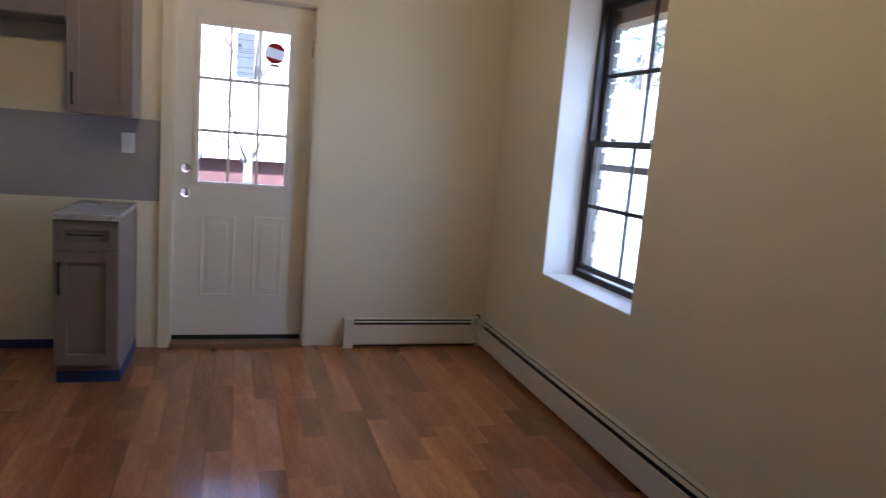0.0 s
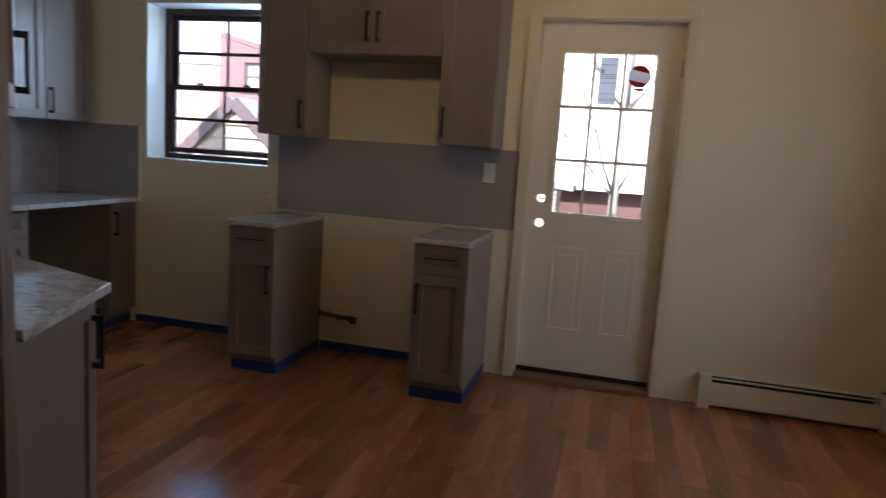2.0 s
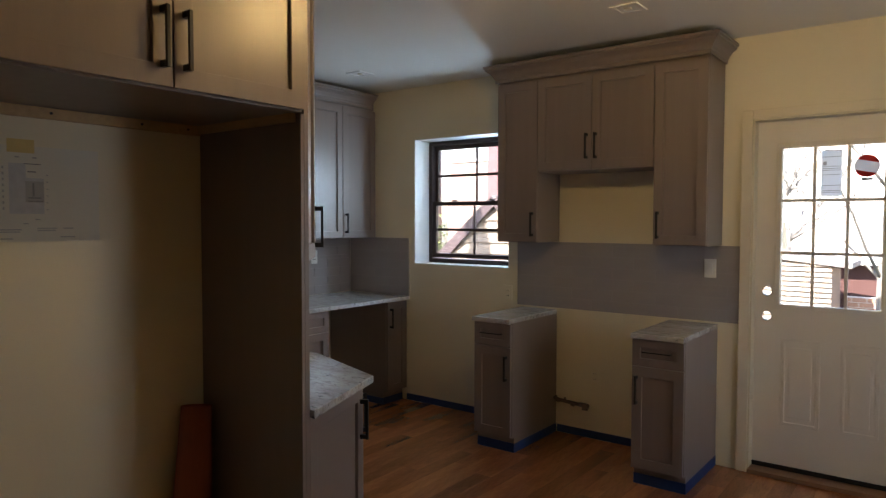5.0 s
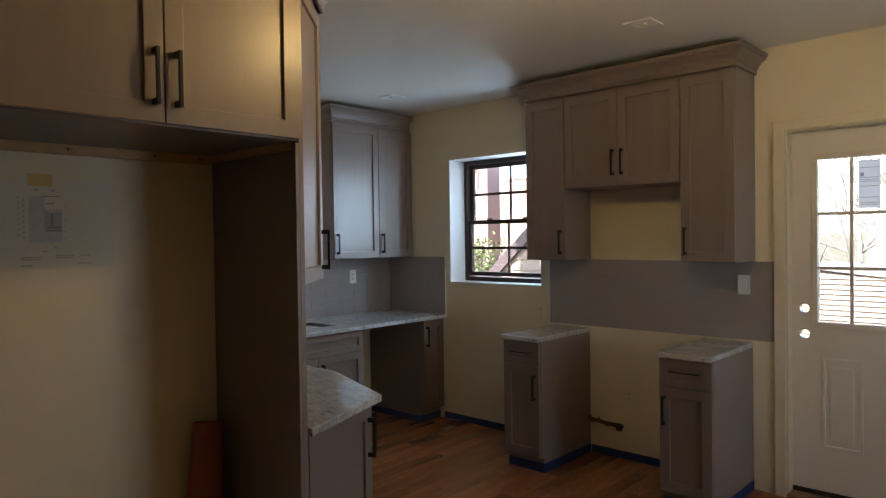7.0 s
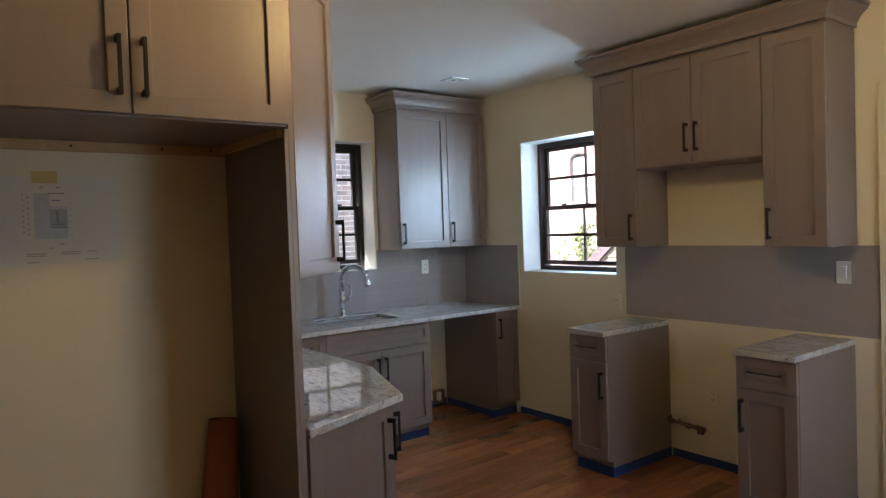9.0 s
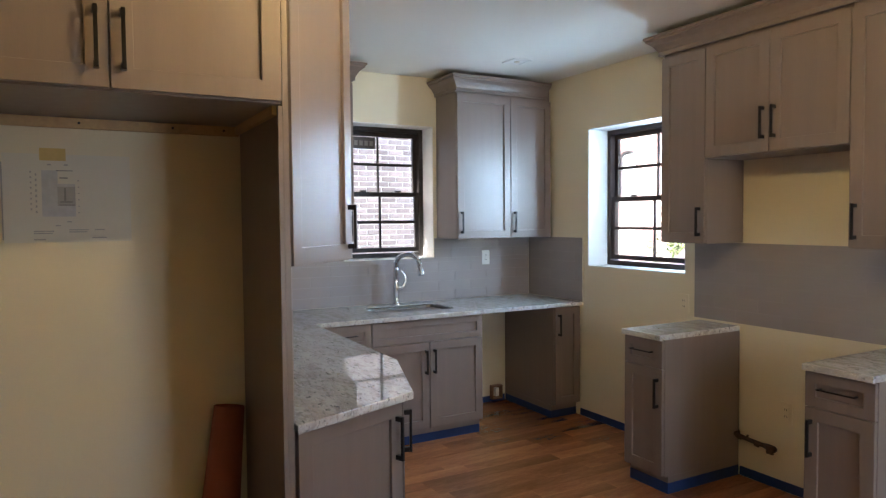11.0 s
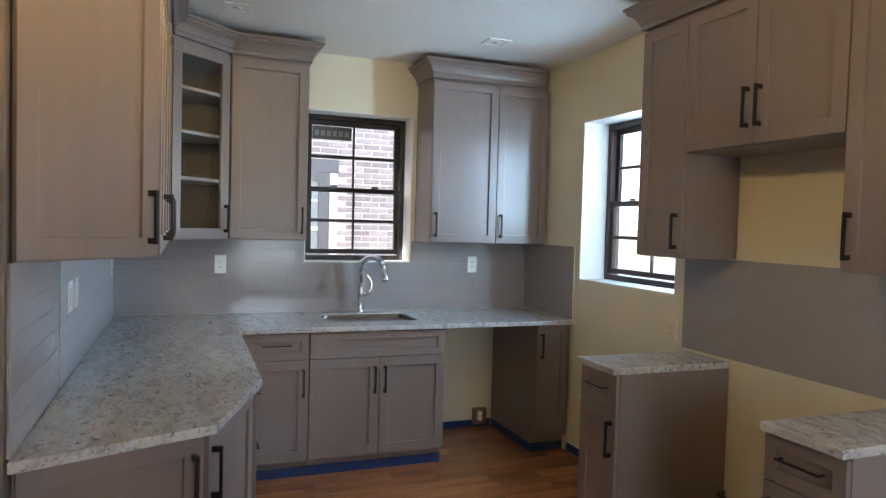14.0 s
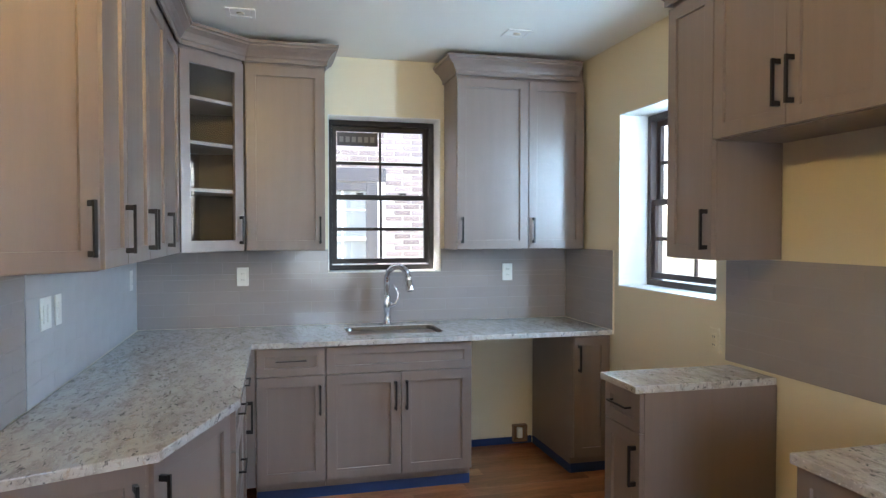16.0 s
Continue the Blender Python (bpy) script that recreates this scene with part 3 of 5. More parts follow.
# upper cabinets, north wall
YU = 4.411
DN = YN - YU - 0.006
upper_cabinet("narrow taupe wood upper cabinet beside the window", pose(-1.570, YU, 0), 0.318, DN, [(0, 0.318, "r")])
hood = upper_cabinet("short taupe wood cabinet over the stove gap with two doors", pose(-1.250, YU, 0), 0.802, DN, [(0, 0.395, "r"), (0.395, 0.802, "l")], z0=1.868, hz=2.02)
upper_cabinet("narrow taupe wood upper cabinet beside the back door", pose(-0.446, YU, 0), 0.318, DN, [(0, 0.318, "l")])
# upper cabinets, south wall
YUS = 2.184
DS = YUS - YS - 0.012
upper_cabinet("tall taupe wood upper cabinet with one narrow door", pose(-1.055, YUS, 0, 0, 0, 180), 0.335, DS, [(0, 0.335, "r")])
upper_cabinet("tall taupe wood upper cabinet with two doors", pose(-1.392, YUS, 0, 0, 0, 180), 0.876, DS, [(0, 0.43, "r"), (0.43, 0.876, "l")])
upper_cabinet("tall taupe wood upper cabinet beside the glass corner cabinet", pose(-2.270, YUS, 0, 0, 0, 180), 0.458, DS, [(0, 0.458, "l")])
# angled end cabinet
Q0, Q1 = Vector((-0.715, 1.872)), Vector((-1.036, 2.205))
cab = thing("upper_cabinet", "tall taupe wood end cabinet with one angled door", "cabinet", pose(0, 0, 0), "upper cabinets")
dq = (Q1 - Q0).normalized()
nq = Vector((dq.y, -dq.x))
bm = bmesh.new()
A, B = Q0 - nq * 0.022 + dq * 0.02, Q1 - nq * 0.022
prism(bm, [(A.x, A.y), (B.x, B.y), (-1.053, YUS), (-1.053, YS + 0.012), (A.x - 0.01, YS + 0.012)], UB, UT)
part("body", bm, M_CAB, cab)
w = (Q1 - Q0).length
front(cab, "door", 0.012, w - 0.006, UB + 0.002, UD, w - 0.04, UB + 0.125, m=pose(Q0.x, Q0.y, 0, 0, 0, math.degrees(math.atan2(dq.y, dq.x))) @ pose(0, 0.022, 0))
# diagonal corner cabinet with a glass door
C0, C1 = Vector((-2.730, 2.205)), Vector((-3.040, 2.531))
cab = thing("corner_cabinet", "diagonal taupe wood corner cabinet with a glass door and empty shelves", "cabinet", pose(0, 0, 0), "upper cabinets")
dc = (C1 - C0).normalized()
nc = Vector((dc.y, -dc.x))
cx0, cy0 = XW + 0.012, YS + 0.012
inside = [(C0.x - 0.002, YUS), (C0.x - 0.002, cy0), (cx0, cy0), (cx0, C1.y), (XU, C1.y)]
bm = bmesh.new()
for (ax, ay), (bx, by) in zip(inside, inside[1:]):
    n = Vector((-(by - ay), bx - ax)).normalized() * 0.014
    n = -n if (Vector((-3.0, 2.25)) - Vector((ax, ay))).dot(n) < 0 else n
    prism(bm, [(ax, ay), (bx, by), (bx + n.x, by + n.y), (ax + n.x, ay + n.y)], UB, UT)
part("body", bm, M_CABSHADE, cab)
poly = [(C0.x - 0.006, YUS - 0.004), (C0.x - 0.018, cy0 + 0.016), (cx0 + 0.016, cy0 + 0.016), (cx0 + 0.016, C1.y - 0.018), (XU - 0.004, C1.y - 0.006)]
for z, t in ((UB, 0.018), (UT - 0.018, 0.018)):
    bm = bmesh.new()
    prism(bm, poly, z, z + t)
    part("panel", bm, M_CAB, cab)
for z in (1.725, 1.985, 2.230):
    bm = bmesh.new()
    prism(bm, poly, z, z + 0.019)
    part("shelf", bm, M_CAB, cab)
w = (C1 - C0).length
mc = pose(C0.x, C0.y, 0, 0, 0, math.degrees(math.atan2(dc.y, dc.x))) @ pose(0, 0.022, 0)
front(cab, "door", 0.008, w - 0.008, UB + 0.002, UD, w - 0.038, UB + 0.125, m=mc, glass=True)
bm = boxes((0.0, w, 0.001, 0.018, UD + 0.004, UT))
part("top_rail", bm, M_CAB, cab, m=mc)

# refrigerator surround: side panels and the cabinet over the gap
XP = -0.690
for y in (1.844, 0.858):
    side = thing("refrigerator_side_panel", "full-height taupe wood side panel of the refrigerator alcove", "panel", pose(0, y, 0), "refrigerator panels")
    part("board", boxes((XA + 0.004, XP - 0.0165, 0.0, 0.018, 0.0, UT)), M_CAB, side)
    part("edge_band", boxes((XP - 0.0160, XP, 0.0, 0.018, 0.0, UT), bevel=0.0008), M_CAB, side, "thin wood edge band")
    inner = (-0.014, -0.0003) if y > 1.0 else (0.0183, 0.032)
    part("face_strip", boxes((XP - 0.0155, XP - 0.0005, *inner, 0.0, 1.889), bevel=0.0008), M_CAB, side, "narrow wood strip beside the opening")
ZFR = 1.895
fc = thing("upper_cabinet", "deep taupe wood cabinet over the empty refrigerator alcove, two doors", "cabinet", pose(XP - 0.004, 0.880, 0, 0, 0, 90), "upper cabinets")
part("body", carcass(0.960, 0.59, ZFR, UT), M_CAB, fc)
front(fc, "door", 0.0, 0.490, ZFR + 0.004, UD, 0.457, ZFR + 0.135)
front(fc, "door", 0.490, 0.960, ZFR + 0.004, UD, 0.524, ZFR + 0.135)
strip = part("nailing_strip", boxes((0.004, 0.956, 0.570, 0.590, ZFR - 0.036, ZFR - 0.001), bevel=0.001), M_RAWWOOD, fc, "bare pine strip along the back")
for x in (0.10, 0.42, 0.72, 0.90):
    bm = bmesh.new()
    cyl(bm, (x, 0.566, ZFR - 0.018), (x, 0.571, ZFR - 0.018), 0.0045, seg=10)
    part("nail_head", bm, M_GREYSLOT, strip, "dark nail head")
part("nailing_strip", boxes((0.940, 0.958, 0.030, 0.568, ZFR - 0.030, ZFR - 0.001), bevel=0.001), M_RAWWOOD, fc, "bare pine strip along the side")


def crown(path, label, closed_ends=True):
    """Crown moulding swept along a plan line, standing out to the right of its direction of travel."""
    prof = [(0.000, 2.500), (0.010, 2.500), (0.010, 2.524), (0.016, 2.530), (0.022, 2.543), (0.036, 2.563), (0.056, 2.578), (0.064, 2.583), (0.064, 2.594), (0.074, 2.598), (0.074, 2.613), (0.000, 2.613)]
    pts = [Vector(p) for p in path]
    bm = bmesh.new()
    rings = []
    for i, p in enumerate(pts):
        ns = []
        for a, b in ((i - 1, i), (i, i + 1)):
            if a >= 0 and b < len(pts):
                d = (pts[b] - pts[a]).normalized()
                ns.append(Vector((d.y, -d.x)))
        n = sum(ns, Vector((0, 0))).normalized()
        n = n / max(0.3, n.dot(ns[0]))
        rings.append([bm.verts.new((p.x + n.x * o, p.y + n.y * o, z)) for o, z in prof])
    k = len(prof)
    for u, v in zip(rings, rings[1:]):
        for j in range(k):
            bm.faces.new((u[j], u[(j + 1) % k], v[(j + 1) % k], v[j]))
    bm.faces.new(rings[0])
    bm.faces.new(rings[-1][::-1])
    bmesh.ops.recalc_face_normals(bm, faces=bm.faces)
    return solid("crown_molding", bm, M_CAB, label, "molding", group="crown moldings")


E0 = 0.003
crown([(XP + 0.018 + E0, 0.880), (XP + 0.018 + E0, 1.868), (Q0.x + 0.006, Q0.y + 0.003), (Q1.x + E0, Q1.y + E0), (C0.x + 0.002, 2.205 + E0), (C1.x + E0, C1.y + 0.002), (C1.x + E0, 2.997 + E0), (XW + 0.003, 2.997 + E0)], "stepped taupe crown molding on the long upper cabinets")
crown([(XW + 0.003, 3.825 - E0), (-3.040 + E0, 3.825 - E0), (-3.040 + E0, 4.656)], "stepped taupe crown molding on the two-door cabinet")
crown([(-0.128 + E0, YN - 0.003), (-0.128 + E0, 4.390 - E0), (-1.570 - E0, 4.390 - E0), (-1.570 - E0, YN - 0.003)][::-1], "stepped taupe crown molding over the stove cabinets")

# ---- worktops and sink ----
def worktop(name, outer, holes, label):
    bm = plate(outer, holes, 0.030)
    es = [e for e in bm.edges if len(e.link_faces) == 2 and e.calc_face_angle(0) > 1.0]
    bmesh.ops.bevel(bm, geom=es, offset=0.004, segments=2, affect="EDGES", profile=0.6)
    return solid(name, bm, M_GRANITE, label, "worktop", group="worktops", m=pose(0, 0, ZT - 0.030))


def rounded(x0, x1, y0, y1, r, n=6):
    pts = []
    for cx, cy, a in ((x1 - r, y1 - r, 0), (x0 + r, y1 - r, 90), (x0 + r, y0 + r, 180), (x1 - r, y0 + r, 270)):
        pts += [(cx + r * math.cos(radians(a + 90 * i / n)), cy + r * math.sin(radians(a + 90 * i / n))) for i in range(n + 1)]
    return pts


SINK = (-3.222, -2.860, 3.120, 3.700)
worktop("worktop", [(-0.678, 1.872), (-0.878, 2.374), (-1.436, 2.567), (-2.667, 2.572), (-2.667, YN - 0.012), (XW + 0.012, YN - 0.012), (XW + 0.012, 1.877)], [rounded(*SINK, 0.06)], "speckled white granite worktop with an angled nose and sink cutout")
worktop("worktop", [(-1.557, 4.062), (-1.262, 4.062), (-1.262, YN - 0.012), (-1.557, YN - 0.012)], [], "small speckled white granite worktop beside the stove gap")
worktop("worktop", [(-0.447, 4.062), (-0.142, 4.062), (-0.142, YN - 0.012), (-0.447, YN - 0.012)], [], "small speckled white granite worktop beside the back door")

sink = thing("kitchen_sink", "brushed stainless undermount sink set under the granite", "sink", pose(0, 0, 0))
bm = bmesh.new()
rings = []
for inset, depth in ((0.0015, 0.007), (0.0035, 0.006), (0.006, 0.010), (0.012, 0.185), (0.020, 0.199), (0.045, 0.206)):
    pts = rounded(SINK[0] + inset, SINK[1] - inset, SINK[2] + inset, SINK[3] - inset, 0.058 - inset * 0.4)
    rings.append([bm.verts.new((x, y, ZT - depth)) for x, y in pts])
for u, v in zip(rings, rings[1:]):
    for k in range(len(u)):
        bm.faces.new((u[k], u[(k + 1) % len(u)], v[(k + 1) % len(u)], v[k]))
bm.faces.new(rings[-1])
part("basin", bm, M_STEEL, sink, smooth=True)
bm = bmesh.new()
cyl(bm, (-3.03, 3.41, ZT - 0.206), (-3.03, 3.41, ZT - 0.198), 0.045, 0.042, 24)
part("drain", bm, M_CHROME, sink, "chrome drain")

fx, fy = -3.262, 3.410
faucet = thing("kitchen_faucet", "polished chrome gooseneck faucet with a side lever", "faucet", pose(fx, fy, ZT))
def lathe(profile, seg=24):
    """A turned shape from (radius, height) pairs."""
    bm = bmesh.new()
    rings = [[bm.verts.new((r * math.cos(2 * math.pi * k / seg), r * math.sin(2 * math.pi * k / seg), z)) for k in range(seg)] for r, z in profile]
    for u, v in zip(rings, rings[1:]):
        for k in range(seg):
            bm.faces.new((u[k], u[(k + 1) % seg], v[(k + 1) % seg], v[k]))
    bm.faces.new(rings[0][::-1])
    bm.faces.new(rings[-1])
    return bm


part("base", lathe([(0.031, 0.0), (0.031, 0.006), (0.027, 0.012), (0.023, 0.020), (0.0225, 0.060), (0.0245, 0.105), (0.026, 0.130), (0.0245, 0.150), (0.021, 0.175), (0.0185, 0.200)]), M_CHROME, faucet, smooth=True)
neck = [(0, 0, 0.195), (0, 0, 0.30)] + [(0.095 - 0.095 * math.cos(a), 0.055 - 0.055 * math.cos(a), 0.30 + 0.085 * math.sin(a)) for a in [math.pi * k / 18 for k in range(1, 16)]]
part("neck", tube(neck, 0.0200, 20), M_CHROME, faucet, smooth=True)
e1, e2 = Vector(neck[-1]), Vector((0.199, 0.115, 0.235))
head = part("spray_head", tube([e1, e1.lerp(e2, 0.36), e1.lerp(e2, 0.38), e1.lerp(e2, 0.42), e1.lerp(e2, 0.97), e2], [0.0202, 0.0208, 0.0185, 0.0220, 0.0270, 0.0260], 20), M_CHROME, faucet, smooth=True)
part("nozzle", tube([e1.lerp(e2, 0.99), e1.lerp(e2, 1.03)], 0.020, 20), M_GREYSLOT, head, "dark rubber nozzle")
part("lever_hub", tube([(0.006, 0.012, 0.128), (0.010, 0.034, 0.132), (0.011, 0.042, 0.134)], [0.019, 0.018, 0.013], 16), M_CHROME, faucet, smooth=True)
part("lever", tube([(0.008, 0.034, 0.128), (0.012, 0.056, 0.140), (0.014, 0.070, 0.166), (0.014, 0.074, 0.196), (0.013, 0.066, 0.222), (0.011, 0.052, 0.244), (0.010, 0.042, 0.262)], [0.013, 0.0125, 0.0105, 0.009, 0.0085, 0.0075, 0.006], 14), M_CHROME, faucet, smooth=True)


# ---- tiled splash areas ----
def splash(name, m, w, h, label, tile=None, tw=0.302, th=0.076, j=0.0010, phase=0.0, tilt=0.02, grout=None, deep=0.0070):
    """Stretcher-bond tiles on a grout bed; local x along the wall, z up, tiles stand out towards -y."""
    bed = tagged(new(name), label, "backsplash", "", "structure")
    bed.matrix_world = m
    part("grout_bed", boxes((0, w, -deep, 0.0, 0, h)), grout or M_GROUT, bed)
    cache = {}
    row, z = 0, 0.0
    while z < h - 0.01:
        z1 = min(z + th, h)
        x = -tw * (0.5 if row % 2 else 0.0) - phase
        while x < w - 0.004:
            a, b = max(x, 0) + j / 2, min(x + tw, w) - j / 2
            if b - a > 0.008:
                key = (round(b - a, 4), round(z1 - z, 4))
                if key not in cache:
                    tb = bmesh.new()
                    box(tb, 0, key[0], -0.008, -0.004, 0, key[1] - j, bevel=0.0)
                    top = [e for e in tb.edges if all(v.co.y < -0.007 for v in e.verts)]
                    bmesh.ops.bevel(tb, geom=top, offset=0.0004, segments=1, affect="EDGES")
                    cache[key] = mesh_of("tile", tb, tile or M_TILE)
                t = new("tile", cache[key])
                t.parent = bed
                t.matrix_local = pose(a, 0, z + j / 2) @ pose(0, 0, 0, random.uniform(-tilt, tilt), 0, random.uniform(-tilt, tilt))
            x += tw
        z += th
        row += 1
    return bed


HS = UB - ZT
splash("backsplash_west", pose(XW, YS + 0.008, ZT, 0, 0, 90), YN - 0.008 - YS - 0.008, 0.336, "grey glazed subway tile backsplash behind the sink", tilt=0.16, j=0.0017, grout=M_GROUTSHEEN, deep=0.0058)
splash("backsplash_west_left", pose(XW, YS + 0.008, ZT + 0.3362, 0, 0, 90), WIN_W[0] - YS - 0.010, HS - 0.3362, "grey glazed subway tile backsplash beside the sink window", phase=0.1, tilt=0.16, j=0.0017, grout=M_GROUTSHEEN, deep=0.0058)
splash("backsplash_west_right", pose(XW, WIN_W[1] + 0.002, ZT + 0.3362, 0, 0, 90), YN - 0.008 - WIN_W[1] - 0.002, HS - 0.3362, "grey glazed subway tile backsplash under the two-door cabinet", phase=0.15, tilt=0.16, j=0.0017, grout=M_GROUTSHEEN, deep=0.0058)
# Tile and grout colours here carry the blue window light.
splash("backsplash_south", pose(-1.44, YS, ZT, 0, 0, 180), -1.44 - XW - 0.009, HS, "hazy pale grey tile backsplash on the long wall, tinted with window blue", tile=M_TILEHAZELIT, grout=M_GROUTHAZELIT, j=0.0006)
splash("backsplash_panel", pose(-0.712, 1.864, ZT, 0, 0, 180), 0.724, HS, "grey glazed tile on the kitchen side of the refrigerator panel")
splash("backsplash_north", pose(-1.600, YN, ZT + 0.012), 1.578, HS - 0.016, "grey glazed subway tile backsplash behind the stove gap")
splash("backsplash_corner", pose(XW + 0.009, YN, ZT), -2.672 - XW - 0.009, HS, "grey glazed tile return beside the window")
structure("trim_backsplash_edge", boxes((-2.672, -2.667, YN - 0.010, YN, ZT - 0.03, UB)), M_TRIM, "thin pale tile edge strip", "tile trim")


# ---- electrics ----
def plate_cover(kind, m, label, w=0.072, h=0.118, paint=None):
    """Wall plate; local x across, z up, face towards -y."""
    paint = paint or M_PLASTIC
    ob = thing(kind, label, "outlet" if kind == "power_outlet" else "switch", m, "wall plates")
    part("cover", boxes((-w / 2, w / 2, -0.006, 0.0, -h / 2, h / 2), bevel=0.0025), paint, ob)
    n = max(1, round(w / 0.072))
    for k in range(n):
        cx = (k - (n - 1) / 2) * 0.046
        if kind == "power_outlet":
            face = part("socket", boxes((cx - 0.017, cx + 0.017, -0.0085, -0.005, -0.034, 0.034), bevel=0.002), paint, ob)
            for z in (-0.019, 0.019):
                part("slot", boxes((cx - 0.008, cx - 0.005, -0.0092, -0.008, z - 0.005, z + 0.005), (cx + 0.005, cx + 0.008, -0.0092, -0.008, z - 0.005, z + 0.005)), M_GREYSLOT, face)
        else:
            part("rocker", boxes((cx - 0.016, cx + 0.016, -0.011, -0.005, -0.033, 0.033), bevel=0.003), paint, ob)
    return ob


TF = 0.0085    # tile face
plate_cover("power_outlet", pose(XW + TF, 2.500, 1.216, 0, 0, 90), "white wall outlet on grey tiles beside the sink window")
plate_cover("power_outlet", pose(XW + TF, 4.281, 1.222, 0, 0, 90), "white wall outlet on grey tiles under the two-door cabinet")
plate_cover("light_switch", pose(-0.194, YN - TF, 1.242, 0, 0, 0), "white rocker switch on grey tiles beside the back door")
plate_cover("light_switch", pose(-1.635, YS + TF, 1.205, 0, 0, 180), "white double rocker switch on the long tiled wall", w=0.118)
plate_cover("light_switch", pose(-1.785, YS + TF, 1.203, 0, 0, 180), "white rocker switch beside the double switch")
plate_cover("power_outlet", pose(-3.190, YS + TF, 1.215, 0, 0, 180), "white wall outlet in the tiled corner")
plate_cover("power_outlet", pose(-1.685, YN, 0.985, 0, 0, 0), "cream wall outlet under the back window", paint=M_WALL)
plate_cover("power_outlet", pose(-0.965, YN, 0.445, 0, 0, 0), "wall-coloured outlet low in the stove gap", paint=M_WALL)
jb = thing("junction_box", "open brown junction box low in the dishwasher bay", "electrical box", pose(XW, 4.372, 0.082, 0, 0, 90))
part("box_shell", boxes((-0.05, 0.05, -0.045, 0.0, -0.058, -0.05), (-0.05, 0.05, -0.045, 0.0, 0.05, 0.058), (-0.05, -0.043, -0.045, 0.0, -0.05, 0.05), (0.043, 0.05, -0.045, 0.0, -0.05, 0.05), (-0.043, 0.043, -0.006, 0.0, -0.05, 0.05), bevel=0.001), M_SILL, jb)
part("outlet_insert", boxes((-0.016, 0.016, -0.04, -0.006, -0.035, 0.035), bevel=0.003), M_PLASTIC, jb)


def recessed_light(x, y):
    ob = thing("recessed_light", "small square white recessed ceiling light, switched off", "ceiling light", pose(x, y, ZC), "recessed lights")
    a, b = 0.075, 0.052
    part("trim_ring", boxes((-a, a, -a, -b, -0.007, 0), (-a, a, b, a, -0.007, 0), (-a, -b, -b, b, -0.007, 0), (b, a, -b, b, -0.007, 0), bevel=0.002), M_WHITE, ob)
    part("diffuser", boxes((-b, b, -b, b, -0.004, 0)), M_PLASTIC, ob)
    bm = bmesh.new()
    cyl(bm, (0, 0, -0.010), (0, 0, -0.004), 0.018, 0.022, 16)
    part("lens", bm, M_HEATER, ob)


recessed_light(-2.600, 2.530)
recessed_light(-2.595, 4.060)
recessed_light(-0.365, 3.765)

hang = thing("hanging_lamp", "unseen warm hanging lamp with added caps that shade ceiling and floor", "ceiling lamp", pose(LAMP[0], LAMP[1], ZC))
lz = LAMP[2] - ZC
bm = bmesh.new()
cyl(bm, (0, 0, -0.025), (0, 0, -0.0005), 0.045, 0.060, 28)
part("canopy", bm, M_STEEL, hang)
bm = bmesh.new()
cyl(bm, (0, 0, lz + 0.085), (0, 0, -0.025), 0.007, seg=12)
part("stem", bm, M_STEEL, hang)
# Wide caps added to keep lamp light off the ceiling and low fronts.
bm = bmesh.new()
cyl(bm, (0, 0, lz + 0.062), (0, 0, lz + 0.086), 0.190, 0.070, 36)
part("top_light_shield", bm, M_BLACK, hang)
bm = bmesh.new()
cyl(bm, (0, 0, lz - 0.070), (0, 0, lz - 0.061), 0.130, 0.138, 36)
part("bottom_light_shield", bm, M_BLACK, hang)
bm = bmesh.new()
cyl(bm, (0, 0, lz - 0.060), (0, 0, lz + 0.061), 0.075, 0.075, 32)
part("glass_body", bm, M_LAMPGLOW, hang, "glowing warm glass cylinder")
for k in range(4):
    a = math.pi * (k / 2 + 0.25)
    part("rod", tube([(0.105 * math.cos(a), 0.105 * math.sin(a), lz - 0.064), (0.105 * math.cos(a), 0.105 * math.sin(a), lz + 0.068)], 0.003, 8), M_BLACK, hang)


# ---- baseboard heaters ----
def heater(m, w, label, cap=True):
    """Hydronic baseboard heater; local x along the wall, wall at y = 0, front towards -y."""
    ob = thing("baseboard_heater", label, "heater", m, "baseboard heaters")
    part("back_plate", boxes((0, w, -0.006, 0, 0.0, 0.19)), M_HEATER, ob)
    bm = bmesh.new()
    a = [bm.verts.new((0, y, z)) for y, z in [(-0.004, 0.192), (-0.020, 0.192), (-0.027, 0.185), (-0.025, 0.183), (-0.019, 0.188), (-0.004, 0.188)]]
    b = [bm.verts.new((w, v.co.y, v.co.z)) for v in a]
    bm.faces.new(a)
    bm.faces.new(b[::-1])
    for k in range(6):
        bm.faces.new((a[k], a[(k + 1) % 6], b[(k + 1) % 6], b[k]))
    bmesh.ops.recalc_face_normals(bm, faces=bm.faces)
    part("hood", bm, M_HEATER, ob)
    part("front_cover", boxes((0.0, w, -0.070, -0.064, 0.028, 0.158), bevel=0.0015), M_HEATER, ob)
    part("damper", boxes((0.03, w - 0.03, -0.050, -0.018, 0.1685, 0.1715)), M_HEATER, ob)
    part("fin_core", boxes((0.03, w - 0.03, -0.056, -0.008, 0.040, 0.110)), M_GREYSLOT, ob, "dark heating fins")
    # Dark plate stands for the shade inside the outlet slot.
    part("inner_shadow_plate", boxes((0.03, w - 0.03, -0.0165, -0.0075, 0.111, 0.1835)), M_GREYSLOT, ob, "dark plate painted as shade in the outlet slot")
    if cap:
        part("end_cap", boxes((-0.004, 0.060, -0.073, 0.0, 0.0, 0.194), bevel=0.003), M_HEATER, ob)
    return ob


heater(pose(1.125, YN - 0.001, 0), XE - 1.125 - 0.075, "long cream steel baseboard heater beside the back door")
